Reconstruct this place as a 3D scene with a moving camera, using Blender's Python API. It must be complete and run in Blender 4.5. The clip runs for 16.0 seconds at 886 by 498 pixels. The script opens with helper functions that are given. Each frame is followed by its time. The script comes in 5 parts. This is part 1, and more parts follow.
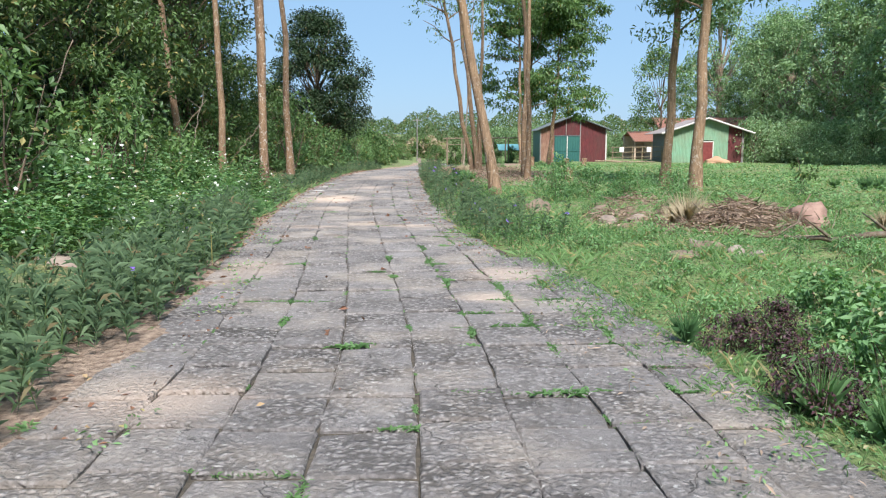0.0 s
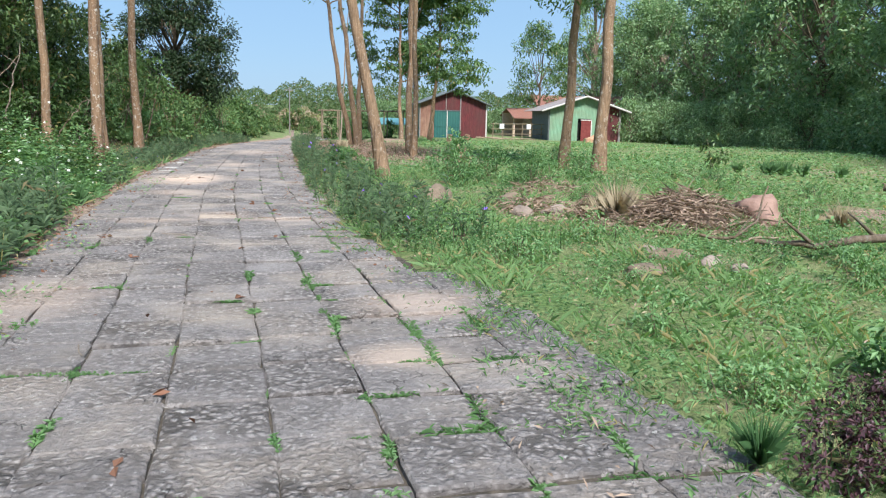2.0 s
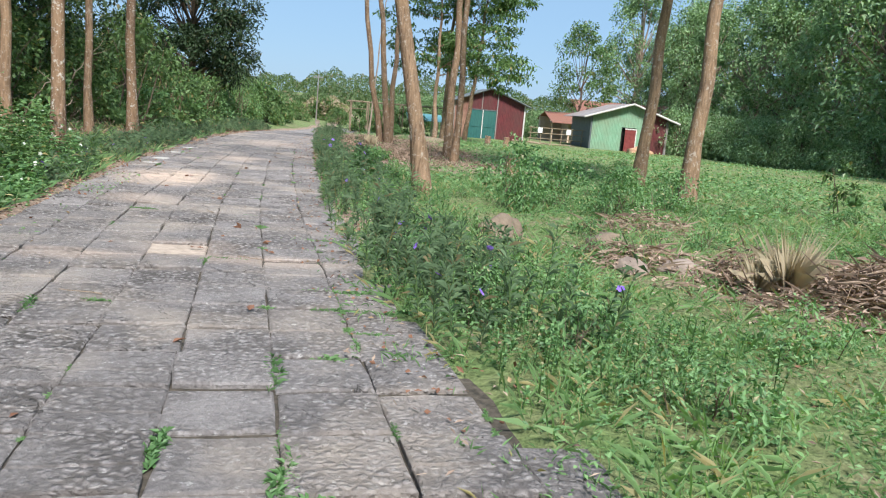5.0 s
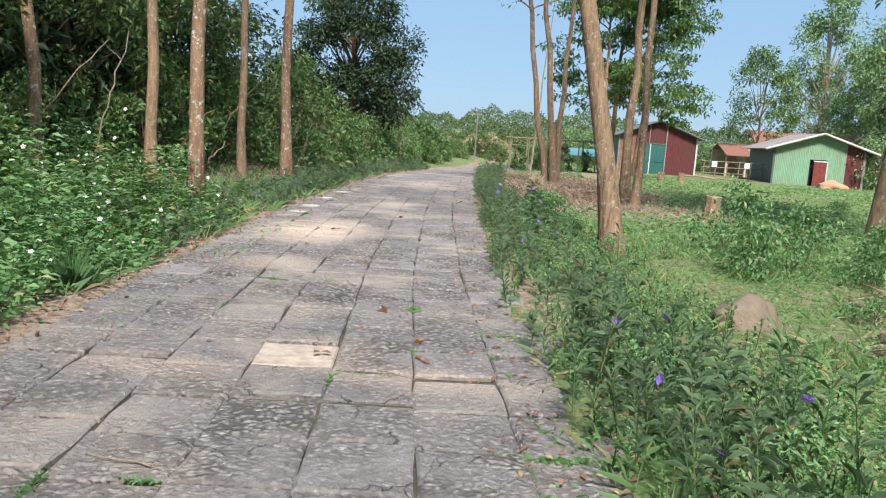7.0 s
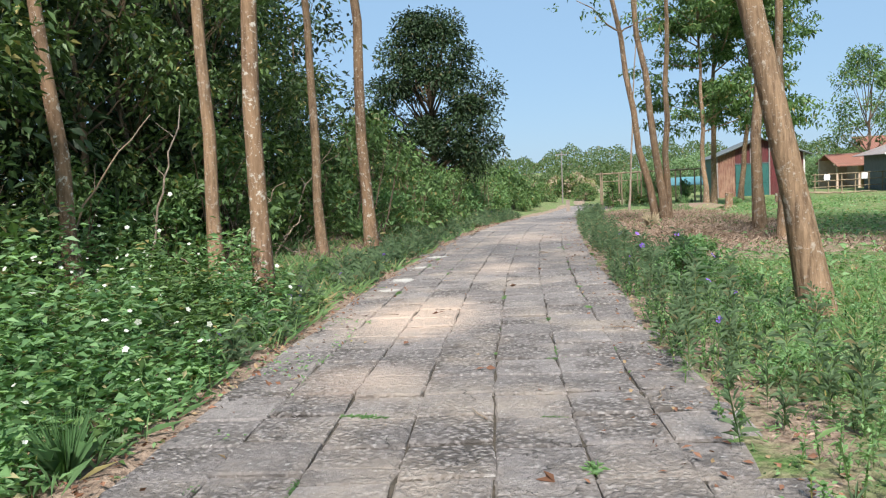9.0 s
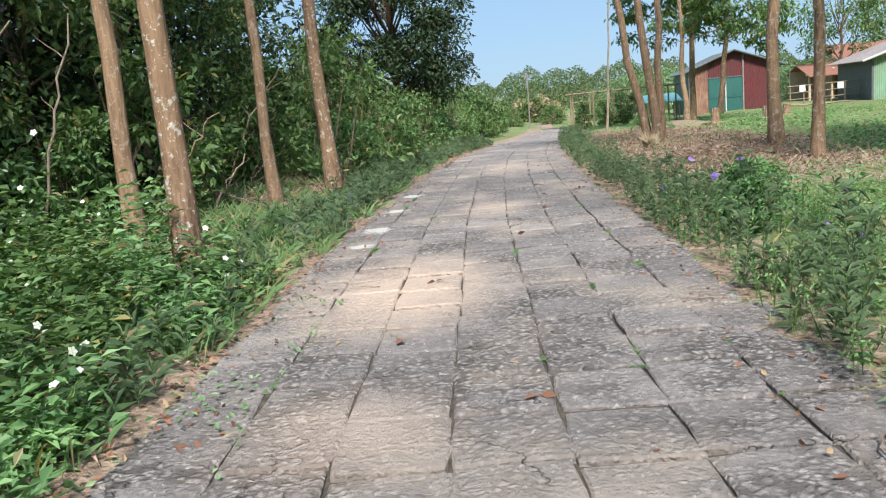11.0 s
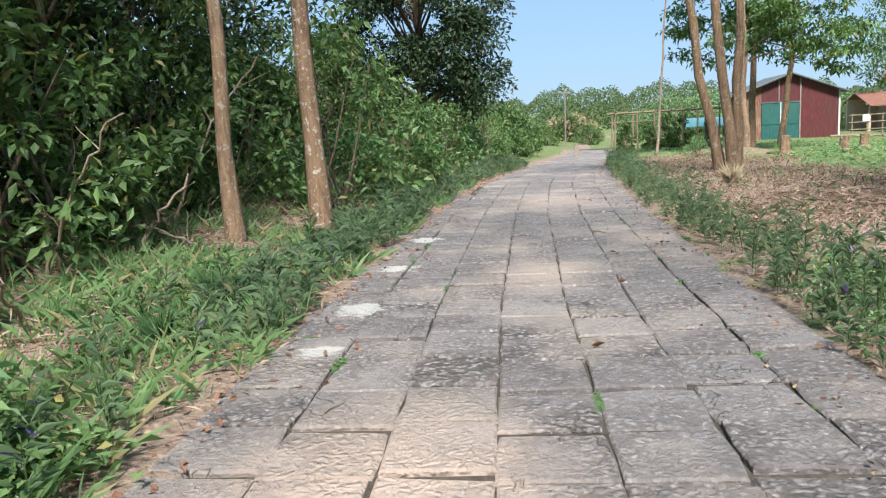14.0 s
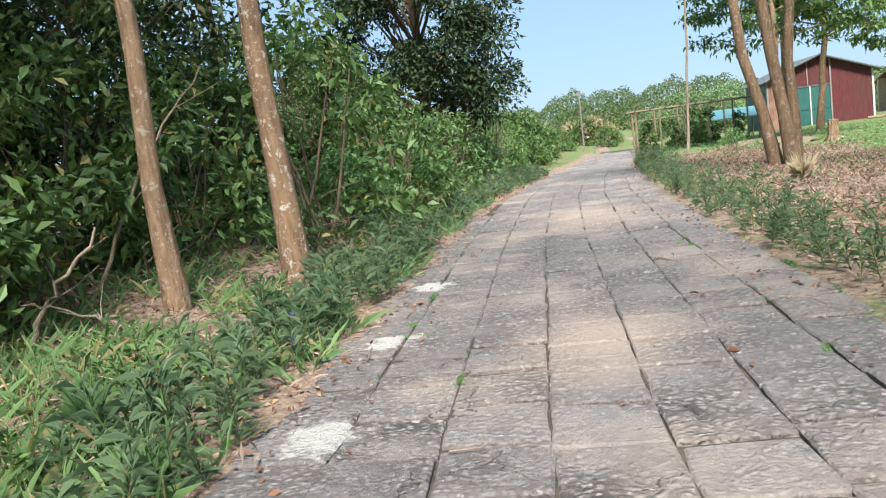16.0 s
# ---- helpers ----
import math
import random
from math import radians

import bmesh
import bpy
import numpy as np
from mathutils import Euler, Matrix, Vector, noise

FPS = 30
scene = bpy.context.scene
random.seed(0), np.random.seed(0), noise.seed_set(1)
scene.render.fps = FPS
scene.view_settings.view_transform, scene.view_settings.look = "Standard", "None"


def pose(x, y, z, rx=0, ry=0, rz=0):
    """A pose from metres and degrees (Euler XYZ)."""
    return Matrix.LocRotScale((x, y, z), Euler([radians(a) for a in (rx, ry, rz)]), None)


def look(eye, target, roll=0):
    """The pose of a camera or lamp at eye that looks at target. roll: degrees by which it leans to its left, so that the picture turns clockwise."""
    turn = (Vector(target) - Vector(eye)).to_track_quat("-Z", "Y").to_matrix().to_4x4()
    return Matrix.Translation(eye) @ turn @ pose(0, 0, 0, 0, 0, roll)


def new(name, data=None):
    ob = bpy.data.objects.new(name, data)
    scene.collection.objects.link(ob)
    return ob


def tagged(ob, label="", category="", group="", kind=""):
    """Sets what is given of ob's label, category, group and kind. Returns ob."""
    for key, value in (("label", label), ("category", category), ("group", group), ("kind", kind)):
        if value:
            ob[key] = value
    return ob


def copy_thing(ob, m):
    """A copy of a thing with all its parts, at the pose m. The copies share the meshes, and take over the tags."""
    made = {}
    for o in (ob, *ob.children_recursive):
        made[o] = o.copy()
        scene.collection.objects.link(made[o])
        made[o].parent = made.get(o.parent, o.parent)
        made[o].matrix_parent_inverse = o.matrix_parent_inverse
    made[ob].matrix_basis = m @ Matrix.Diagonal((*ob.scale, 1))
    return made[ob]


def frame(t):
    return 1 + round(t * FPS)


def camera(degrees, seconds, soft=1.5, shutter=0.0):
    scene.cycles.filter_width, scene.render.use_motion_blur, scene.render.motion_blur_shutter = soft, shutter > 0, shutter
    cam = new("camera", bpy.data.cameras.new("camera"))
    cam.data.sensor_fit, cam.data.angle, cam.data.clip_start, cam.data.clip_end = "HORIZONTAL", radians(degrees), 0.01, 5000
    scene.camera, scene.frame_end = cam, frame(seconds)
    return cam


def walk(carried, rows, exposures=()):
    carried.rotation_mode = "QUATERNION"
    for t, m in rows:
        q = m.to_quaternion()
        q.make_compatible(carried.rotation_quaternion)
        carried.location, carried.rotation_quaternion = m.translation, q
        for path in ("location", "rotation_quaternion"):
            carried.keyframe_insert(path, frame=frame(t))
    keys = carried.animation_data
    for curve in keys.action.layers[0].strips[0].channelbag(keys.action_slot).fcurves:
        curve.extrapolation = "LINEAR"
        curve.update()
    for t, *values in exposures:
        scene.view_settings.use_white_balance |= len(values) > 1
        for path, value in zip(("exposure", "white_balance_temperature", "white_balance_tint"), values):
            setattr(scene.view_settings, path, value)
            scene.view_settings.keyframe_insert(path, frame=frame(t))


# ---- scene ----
cam = camera(59.9, 16.0, 1.2)
METRES, EYE, TILT, LEAN, TURN = 20.5, 1.5, 0.0, 0.0, -1.2
ROWS = [
    (0.0, 0.0, 0.0, 0.0, -0.01, -7.99, 0.08),
    (0.5, -0.0024, 0.0332, -0.0014, -0.99, -9.41, -0.25),
    (1.0, -0.0046, 0.0654, -0.0013, -2.75, -10.32, -0.57),
    (1.5, -0.0051, 0.0996, -0.0006, -6.03, -9.84, -1.66),
    (2.0, -0.0041, 0.1333, -0.0012, -9.21, -9.8, -1.31),
    (2.5, 0.0001, 0.1656, -0.0014, -15.26, -10.68, -2.81),
    (3.0, 0.0016, 0.1974, -0.0011, -16.75, -10.1, -5.19),
    (3.5, 0.0011, 0.2298, -0.0016, -14.85, -9.83, -4.83),
    (4.0, 0.0012, 0.2628, -0.0028, -12.3, -10.32, -4.71),
    (6.5, -0.0064, 0.4169, 0.0002, 1.51, -8.91, -4.92),
    (7.0, -0.0112, 0.4468, -0.0009, 4.4, -8.35, -3.71),
    (7.5, -0.018, 0.4771, 0.0006, 6.46, -7.26, -1.3),
    (8.0, -0.0235, 0.5094, -0.0012, 8.88, -6.55, -3.23),
    (8.5, -0.033, 0.5375, 0.0008, 10.16, -5.43, -3.36),
    (9.0, -0.0432, 0.5644, 0.0007, 10.23, -4.75, 2.85),
    (9.5, -0.0541, 0.5915, -0.0008, 8.11, -5.55, 7.65),
    (12.0, -0.0873, 0.7446, -0.0027, 6.66, -11.51, 3.8),
    (12.5, -0.09, 0.7733, -0.0027, 6.86, -10.96, 4.1),
    (13.0, -0.0937, 0.8067, -0.0024, 7.01, -11.05, 3.89),
    (13.5, -0.0948, 0.836, -0.0014, 7.68, -10.22, 4.02),
    (14.0, -0.1006, 0.866, -0.0027, 9.35, -9.01, 2.82),
    (14.5, -0.1063, 0.8953, -0.0023, 12.95, -7.66, 4.16),
    (15.0, -0.1109, 0.9246, -0.0038, 14.6, -7.06, 6.35),
    (15.5, -0.1137, 0.9553, -0.0044, 13.91, -7.0, 6.57),
    (16.0, -0.1145, 0.9858, -0.0058, 10.34, -7.83, 7.31),
]
walk(cam, [(t, pose(0, 0, EYE, TILT, LEAN, TURN) @ pose(METRES * x, METRES * y, METRES * z, 90 + pitch, roll, yaw)) for t, x, y, z, yaw, pitch, roll in ROWS], [(0.0, 0.72, 6150, 10), (3.0, 0.66, 6030, 10), (4.2, 0.66, 6080, 10), (7.0, 0.68, 6350, 10), (9.5, 0.7, 6400, 10), (12.0, 0.74, 6250, 10), (14.0, 0.8, 6250, 10), (16.0, 0.96, 6450, 10)])

# ---- world and light ----
SUN_ELEV, SUN_AZ = radians(50), radians(171)
world = bpy.data.worlds.new("world")
scene.world = world
world.use_nodes = True
wn, wl = world.node_tree.nodes, world.node_tree.links
wn.clear()
sky = wn.new("ShaderNodeTexSky")
sky.sky_type, sky.sun_disc = "NISHITA", False
sky.sun_elevation, sky.sun_rotation = SUN_ELEV, SUN_AZ
sky.air_density, sky.dust_density, sky.ozone_density = 1.0, 0.5, 3.0
wbg = wn.new("ShaderNodeBackground")
wbg.inputs[1].default_value = 0.142
wout = wn.new("ShaderNodeOutputWorld")
hazy = wn.new("ShaderNodeMix")
hazy.data_type = "RGBA"
hazy.inputs[0].default_value = 0.86
hazy.inputs[7].default_value = (1.5, 2.36, 3.35, 1)
wl.new(sky.outputs[0], hazy.inputs[6])
wl.new(hazy.outputs[2], wbg.inputs[0])
wl.new(wbg.outputs[0], wout.inputs[0])
sun = new("sun", bpy.data.lights.new("sun", "SUN"))
sun.data.energy, sun.data.angle, sun.data.color = 5.0, radians(12), (1.0, 0.96, 0.9)
sdir = Vector((math.sin(SUN_AZ) * math.cos(SUN_ELEV), math.cos(SUN_AZ) * math.cos(SUN_ELEV), math.sin(SUN_ELEV)))
sun.matrix_world = look(sdir * 60, (0, 0, 0))

rng = np.random.default_rng(7)


# ---- materials ----
class Mat:
    """A small wrapper that builds a node material."""

    def __init__(self, name):
        self.m = bpy.data.materials.new(name)
        self.m.use_nodes = True
        self.n, self.l = self.m.node_tree.nodes, self.m.node_tree.links
        self.n.clear()
        self.out = self.n.new("ShaderNodeOutputMaterial")
        self.b = self.n.new("ShaderNodeBsdfPrincipled")
        self.l.new(self.b.outputs[0], self.out.inputs[0])

    def node(self, kind, links=(), **props):
        nd = self.n.new(kind)
        for key, value in props.items():
            nd.inputs[key].default_value = value
        for key, sock in links:
            self.l.new(sock, nd.inputs[key])
        return nd

    def pos(self):
        return self.n.new("ShaderNodeNewGeometry").outputs["Position"]

    def noise(self, vec, scale, detail=4.0, rough=0.55, lo=0.35, hi=0.65, dist=0.0):
        nz = self.node("ShaderNodeTexNoise", [("Vector", vec)], Scale=scale, Detail=detail, Roughness=rough, Distortion=dist)
        mr = self.node("ShaderNodeMapRange", [("Value", nz.outputs[0])])
        mr.inputs["From Min"].default_value, mr.inputs["From Max"].default_value = lo, hi
        return mr.outputs[0]

    def mix(self, fac, a, b, blend="MIX"):
        mx = self.n.new("ShaderNodeMix")
        mx.data_type, mx.blend_type = "RGBA", blend
        for sock, val in ((mx.inputs[0], fac), (mx.inputs[6], a), (mx.inputs[7], b)):
            if isinstance(val, bpy.types.NodeSocket):
                self.l.new(val, sock)
            else:
                sock.default_value = val if isinstance(val, (int, float)) else (*val, 1)
        return mx.outputs[2]

    def math(self, op, a, b=0.0):
        nd = self.n.new("ShaderNodeMath")
        nd.operation = op
        for sock, val in zip(nd.inputs, (a, b)):
            if isinstance(val, bpy.types.NodeSocket):
                self.l.new(val, sock)
            else:
                sock.default_value = val
        return nd.outputs[0]

    def bump(self, height, strength=0.4, dist=0.02):
        bp = self.node("ShaderNodeBump", [("Height", height)], Strength=strength, Distance=dist)
        self.l.new(bp.outputs[0], self.b.inputs["Normal"])

    def done(self, colour, rough=0.8, spec=0.3, metal=0.0):
        for key, val in (("Base Color", colour), ("Roughness", rough), ("Specular IOR Level", spec), ("Metallic", metal)):
            if isinstance(val, bpy.types.NodeSocket):
                self.l.new(val, self.b.inputs[key])
            else:
                self.b.inputs[key].default_value = (*val, 1) if isinstance(val, tuple) else val
        return self.m


def leaf_mat(name, dark, light, dry=None, dry_share=0.0, trans=0.3, rough=0.5):
    """Leaves that differ one by one, with patches of older and younger growth."""
    k = Mat(name)
    geo = k.n.new("ShaderNodeNewGeometry")
    rnd = geo.outputs["Random Per Island"]
    patch = k.noise(geo.outputs["Position"], 0.9, 3, lo=0.3, hi=0.7)
    fac = k.math("ADD", k.math("MULTIPLY", rnd, 0.65), k.math("MULTIPLY", patch, 0.35))
    col = k.mix(fac, dark, light)
    if dry:
        hit = k.math("GREATER_THAN", k.math("FRACT", k.math("MULTIPLY", rnd, 37.0)), 1.0 - dry_share)
        col = k.mix(hit, col, dry)
    k.done(col, rough, 0.35)
    tr = k.node("ShaderNodeBsdfTranslucent", [("Color", k.mix(1.0, col, (1.25, 1.3, 0.6), "MULTIPLY"))])
    mx = k.node("ShaderNodeMixShader", [(1, k.b.outputs[0]), (2, tr.outputs[0])])
    mx.inputs[0].default_value = trans
    k.l.new(mx.outputs[0], k.out.inputs[0])
    return k.m


def bark_mat(name, dark, light, lichen=0.5, lich_col=(0.62, 0.58, 0.5)):
    k = Mat(name)
    p = k.pos()
    st = k.node("ShaderNodeMapping", [("Vector", p)])
    st.inputs["Scale"].default_value = (14, 14, 2.2)
    grain = k.noise(st.outputs[0], 1.6, 6, 0.65)
    big = k.noise(p, 0.9, 3)
    col = k.mix(grain, dark, light)
    col = k.mix(k.math("MULTIPLY", big, 0.45), col, (0.36, 0.23, 0.13))
    spots = k.math("MAXIMUM", k.noise(p, 9.0, 5, 0.7, 0.57, 0.63), k.noise(p, 26.0, 4, 0.7, 0.60, 0.66))
    col = k.mix(k.math("MULTIPLY", spots, lichen), col, lich_col)
    k.bump(k.math("ADD", grain, k.math("MULTIPLY", spots, 0.4)), 0.7, 0.012)
    return k.done(col, 0.9, 0.15)


def slab_mat():
    """Grey cast-concrete slabs with worn pebble facing, dust and sand."""
    k = Mat("concrete_slab")
    p = k.pos()
    info = k.n.new("ShaderNodeObjectInfo").outputs["Random"]
    isl = k.n.new("ShaderNodeNewGeometry").outputs["Random Per Island"]
    warp = k.node("ShaderNodeTexNoise", [("Vector", p)], Scale=9.0, Detail=3.0)
    off = k.node("ShaderNodeVectorMath", [(0, warp.outputs["Color"])])
    off.operation = "SCALE"
    off.inputs["Scale"].default_value = 0.09
    q = k.node("ShaderNodeVectorMath", [(0, p), (1, off.outputs[0])])
    q.operation = "ADD"
    q = q.outputs[0]
    cell = k.node("ShaderNodeTexVoronoi", [("Vector", q)], Scale=24.0, Randomness=1.0)
    cell.feature = "SMOOTH_F1"
    cell.inputs["Smoothness"].default_value = 0.35
    stone = k.node("ShaderNodeMapRange", [("Value", cell.outputs["Distance"])])
    stone.inputs["From Min"].default_value, stone.inputs["From Max"].default_value = 0.62, 0.22
    worn = k.noise(p, 1.9, 5, 0.65, 0.30, 0.56)
    worn = k.math("MULTIPLY", worn, k.math("ADD", 0.45, k.math("MULTIPLY", k.math("FRACT", k.math("MULTIPLY", info, 7.3)), 0.6)))
    grain = k.noise(p, 55, 5, 0.75)
    blot = k.noise(p, 7.5, 6, 0.75, 0.32, 0.68)
    base = k.mix(info, (0.25, 0.222, 0.218), (0.50, 0.448, 0.43))
    base = k.mix(k.math("MULTIPLY", isl, 0.35), base, (0.27, 0.245, 0.23))
    base = k.mix(k.math("MULTIPLY", blot, 0.55), base, (0.42, 0.385, 0.365))
    grey = k.node("ShaderNodeSeparateColor", [("Color", cell.outputs["Color"])]).outputs[0]
    peb = k.mix(grey, (0.24, 0.212, 0.205), (0.62, 0.56, 0.53))
    peb = k.mix(stone.outputs[0], (0.115, 0.1, 0.09), peb)
    col = k.mix(worn, base, peb)
    col = k.mix(k.math("MULTIPLY", grain, 0.42), col, (0.12, 0.108, 0.10))
    chips = k.noise(q, 19.0, 4, 0.65, 0.62, 0.68)
    col = k.mix(k.math("MULTIPLY", chips, 0.75), col, (0.62, 0.58, 0.55))
    dust = k.noise(p, 0.8, 6, 0.65, 0.48, 0.70)
    col = k.mix(k.math("MULTIPLY", dust, 0.7), col, (0.52, 0.435, 0.36))
    dark = k.noise(p, 1.3, 6, 0.7, 0.56, 0.70)
    col = k.mix(k.math("MULTIPLY", dark, 0.32), col, (0.14, 0.125, 0.115))
    big_off = k.node("ShaderNodeVectorMath", [(0, warp.outputs["Color"])])
    big_off.operation = "SCALE"
    big_off.inputs["Scale"].default_value = 0.22
    cq = k.node("ShaderNodeVectorMath", [(0, p), (1, big_off.outputs[0])])
    cq.operation = "ADD"
    crk = k.node("ShaderNodeTexVoronoi", [("Vector", cq.outputs[0])], Scale=1.5, Randomness=1.0)
    crk.feature = "DISTANCE_TO_EDGE"
    line = k.node("ShaderNodeMapRange", [("Value", crk.outputs["Distance"])])
    line.inputs["From Min"].default_value, line.inputs["From Max"].default_value = 0.008, 0.002
    line = k.math("MULTIPLY", line.outputs[0], k.noise(p, 1.7, 2, 0.5, 0.52, 0.58))
    col = k.mix(k.math("MULTIPLY", line, 0.6), col, (0.05, 0.045, 0.04))
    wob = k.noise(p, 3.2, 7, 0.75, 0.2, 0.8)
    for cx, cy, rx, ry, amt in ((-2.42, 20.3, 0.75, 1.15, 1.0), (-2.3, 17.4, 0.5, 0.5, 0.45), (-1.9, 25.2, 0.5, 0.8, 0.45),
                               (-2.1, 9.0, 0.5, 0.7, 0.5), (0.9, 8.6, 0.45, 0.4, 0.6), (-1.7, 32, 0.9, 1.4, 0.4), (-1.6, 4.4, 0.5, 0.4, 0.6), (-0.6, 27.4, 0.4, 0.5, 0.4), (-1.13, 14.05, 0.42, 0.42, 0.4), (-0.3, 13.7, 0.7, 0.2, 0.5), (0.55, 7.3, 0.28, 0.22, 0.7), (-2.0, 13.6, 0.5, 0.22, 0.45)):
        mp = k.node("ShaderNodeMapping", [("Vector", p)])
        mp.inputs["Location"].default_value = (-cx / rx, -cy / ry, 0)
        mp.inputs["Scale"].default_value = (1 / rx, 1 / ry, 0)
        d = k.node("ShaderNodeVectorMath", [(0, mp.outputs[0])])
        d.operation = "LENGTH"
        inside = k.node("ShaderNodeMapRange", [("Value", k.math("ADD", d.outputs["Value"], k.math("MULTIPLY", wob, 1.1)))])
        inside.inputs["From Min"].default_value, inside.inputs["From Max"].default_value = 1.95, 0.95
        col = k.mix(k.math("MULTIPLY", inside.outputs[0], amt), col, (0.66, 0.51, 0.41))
    lime = k.noise(p, 5.5, 6, 0.75, 0.0, 1.0)
    for cx, cy, rx, ry in ((-3.32, 23.8, 0.3, 0.33), (-3.34, 25.55, 0.28, 0.3), (-3.4, 27.6, 0.3, 0.35), (-3.3, 22.6, 0.2, 0.22)):
        mp = k.node("ShaderNodeMapping", [("Vector", p)])
        mp.inputs["Location"].default_value = (-cx / rx, -cy / ry, 0)
        mp.inputs["Scale"].default_value = (1 / rx, 1 / ry, 0)
        d = k.node("ShaderNodeVectorMath", [(0, mp.outputs[0])])
        d.operation = "LENGTH"
        inside = k.node("ShaderNodeMapRange", [("Value", k.math("ADD", d.outputs["Value"], k.math("MULTIPLY", lime, 2.4)))])
        inside.inputs["From Min"].default_value, inside.inputs["From Max"].default_value = 1.95, 1.7
        col = k.mix(k.math("MULTIPLY", inside.outputs[0], 0.85), col, (0.66, 0.63, 0.58))
    h = k.math("ADD", k.math("MULTIPLY", k.math("MULTIPLY", stone.outputs[0], worn), 0.8), k.math("MULTIPLY", grain, 0.3))
    h = k.math("ADD", h, k.math("ADD", k.math("MULTIPLY", blot, 0.3), k.math("MULTIPLY", line, -1.0)))
    h = k.math("ADD", h, k.math("MULTIPLY", dark, -0.3))
    k.bump(h, 1.0, 0.03)
    return k.done(col, 0.88, 0.2)


def ground_mat():
    """Earth with dry leaf litter, low green and bare clay patches."""
    k = Mat("earth")
    p = k.pos()
    att = k.n.new("ShaderNodeAttribute")
    att.attribute_name = "litter"
    litter = att.outputs["Fac"]
    fine = k.noise(p, 14, 6, 0.7)
    mid = k.noise(p, 1.7, 5, 0.6)
    big = k.noise(p, 0.35, 4)
    soil = k.mix(fine, (0.12, 0.085, 0.058), (0.36, 0.27, 0.19))
    green = k.mix(fine, (0.06, 0.115, 0.035), (0.21, 0.31, 0.105))
    green = k.mix(k.math("MULTIPLY", mid, 0.5), green, (0.24, 0.28, 0.11))
    dry = k.mix(fine, (0.17, 0.115, 0.085), (0.48, 0.36, 0.27))
    col = k.mix(k.math("MULTIPLY", mid, k.math("ADD", 0.25, k.math("MULTIPLY", big, 0.45))), green, soil)
    lit = k.math("ADD", litter, k.math("MULTIPLY", k.math("SUBTRACT", mid, 0.5), 0.5))
    lm = k.node("ShaderNodeMapRange", [("Value", lit)])
    lm.inputs["From Min"].default_value, lm.inputs["From Max"].default_value = 0.35, 0.65
    col = k.mix(lm.outputs[0], col, dry)
    k.bump(fine, 0.8, 0.03)
    return k.done(col, 0.95, 0.1)


def plain_mat(name, a, b, scale=6.0, rough=0.8, bump=0.3, stretch=(1, 1, 1), spec=0.3, stain=None, metal=0.0):
    """A surface of two tones with grain and a broader stain."""
    k = Mat(name)
    p = k.pos()
    mp = k.node("ShaderNodeMapping", [("Vector", p)])
    mp.inputs["Scale"].default_value = stretch
    g = k.noise(mp.outputs[0], scale, 6, 0.65)
    big = k.noise(p, 0.8, 4)
    col = k.mix(g, a, b)
    if stain:
        col = k.mix(k.math("MULTIPLY", big, 0.6), col, stain)
    k.bump(g, bump, 0.01)
    return k.done(col, rough, spec, metal)


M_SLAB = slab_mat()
M_SANDY = plain_mat("sandy_slab", (0.25, 0.20, 0.16), (0.50, 0.40, 0.32), 9, 0.9, 0.7, (1, 1, 1), 0.2, (0.44, 0.36, 0.29))
M_GROUND = ground_mat()
M_BED = plain_mat("joint_earth", (0.04, 0.034, 0.026), (0.11, 0.09, 0.068), 20, 0.95, 0.6)
M_LEAF_DARK = leaf_mat("leaf_dark", (0.014, 0.034, 0.010), (0.15, 0.235, 0.075), (0.32, 0.28, 0.1), 0.05, 0.2, 0.45)
# Darkest leaves: shade inside the thicket put into colour; also the big dark tree
M_LEAF_DEEP_SHADE = leaf_mat("leaf_deep_shade", (0.007, 0.018, 0.007), (0.06, 0.105, 0.04), (0.12, 0.11, 0.05), 0.04, 0.08, 0.55)
M_LEAF_FOREST = leaf_mat("leaf_forest", (0.045, 0.105, 0.04), (0.36, 0.50, 0.26), (0.3, 0.3, 0.18), 0.04, 0.3, 0.5)
M_LEAF_MID = leaf_mat("leaf_mid", (0.02, 0.055, 0.017), (0.20, 0.315, 0.11), (0.3, 0.26, 0.1), 0.04, 0.3)
M_LEAF_BRIGHT = leaf_mat("leaf_bright", (0.042, 0.115, 0.042), (0.27, 0.44, 0.185), (0.4, 0.36, 0.2), 0.02, 0.35)
M_LEAF_GREY = leaf_mat("leaf_grey_green", (0.04, 0.085, 0.04), (0.22, 0.31, 0.17), (0.24, 0.2, 0.11), 0.04, 0.25)
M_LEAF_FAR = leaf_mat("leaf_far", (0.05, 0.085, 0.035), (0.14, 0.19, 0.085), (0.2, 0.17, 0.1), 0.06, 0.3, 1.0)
M_LEAF_BROWN = leaf_mat("scrub_brown", (0.24, 0.19, 0.12), (0.42, 0.33, 0.23), (0.2, 0.22, 0.08), 0.25, 0.2, 0.8)
M_LEAF_RED = leaf_mat("leaf_burgundy", (0.035, 0.02, 0.025), (0.11, 0.05, 0.06), (0.06, 0.09, 0.03), 0.3, 0.2)
M_GRASS = leaf_mat("grass", (0.055, 0.135, 0.045), (0.32, 0.50, 0.235), (0.42, 0.36, 0.18), 0.06, 0.4)
M_GRASS_PALE = leaf_mat("grass_pale", (0.16, 0.28, 0.11), (0.37, 0.52, 0.26), (0.5, 0.43, 0.25), 0.15, 0.45)
M_STRAW = leaf_mat("straw", (0.20, 0.135, 0.10), (0.52, 0.39, 0.30), (0.13, 0.09, 0.07), 0.12, 0.15, 0.9)
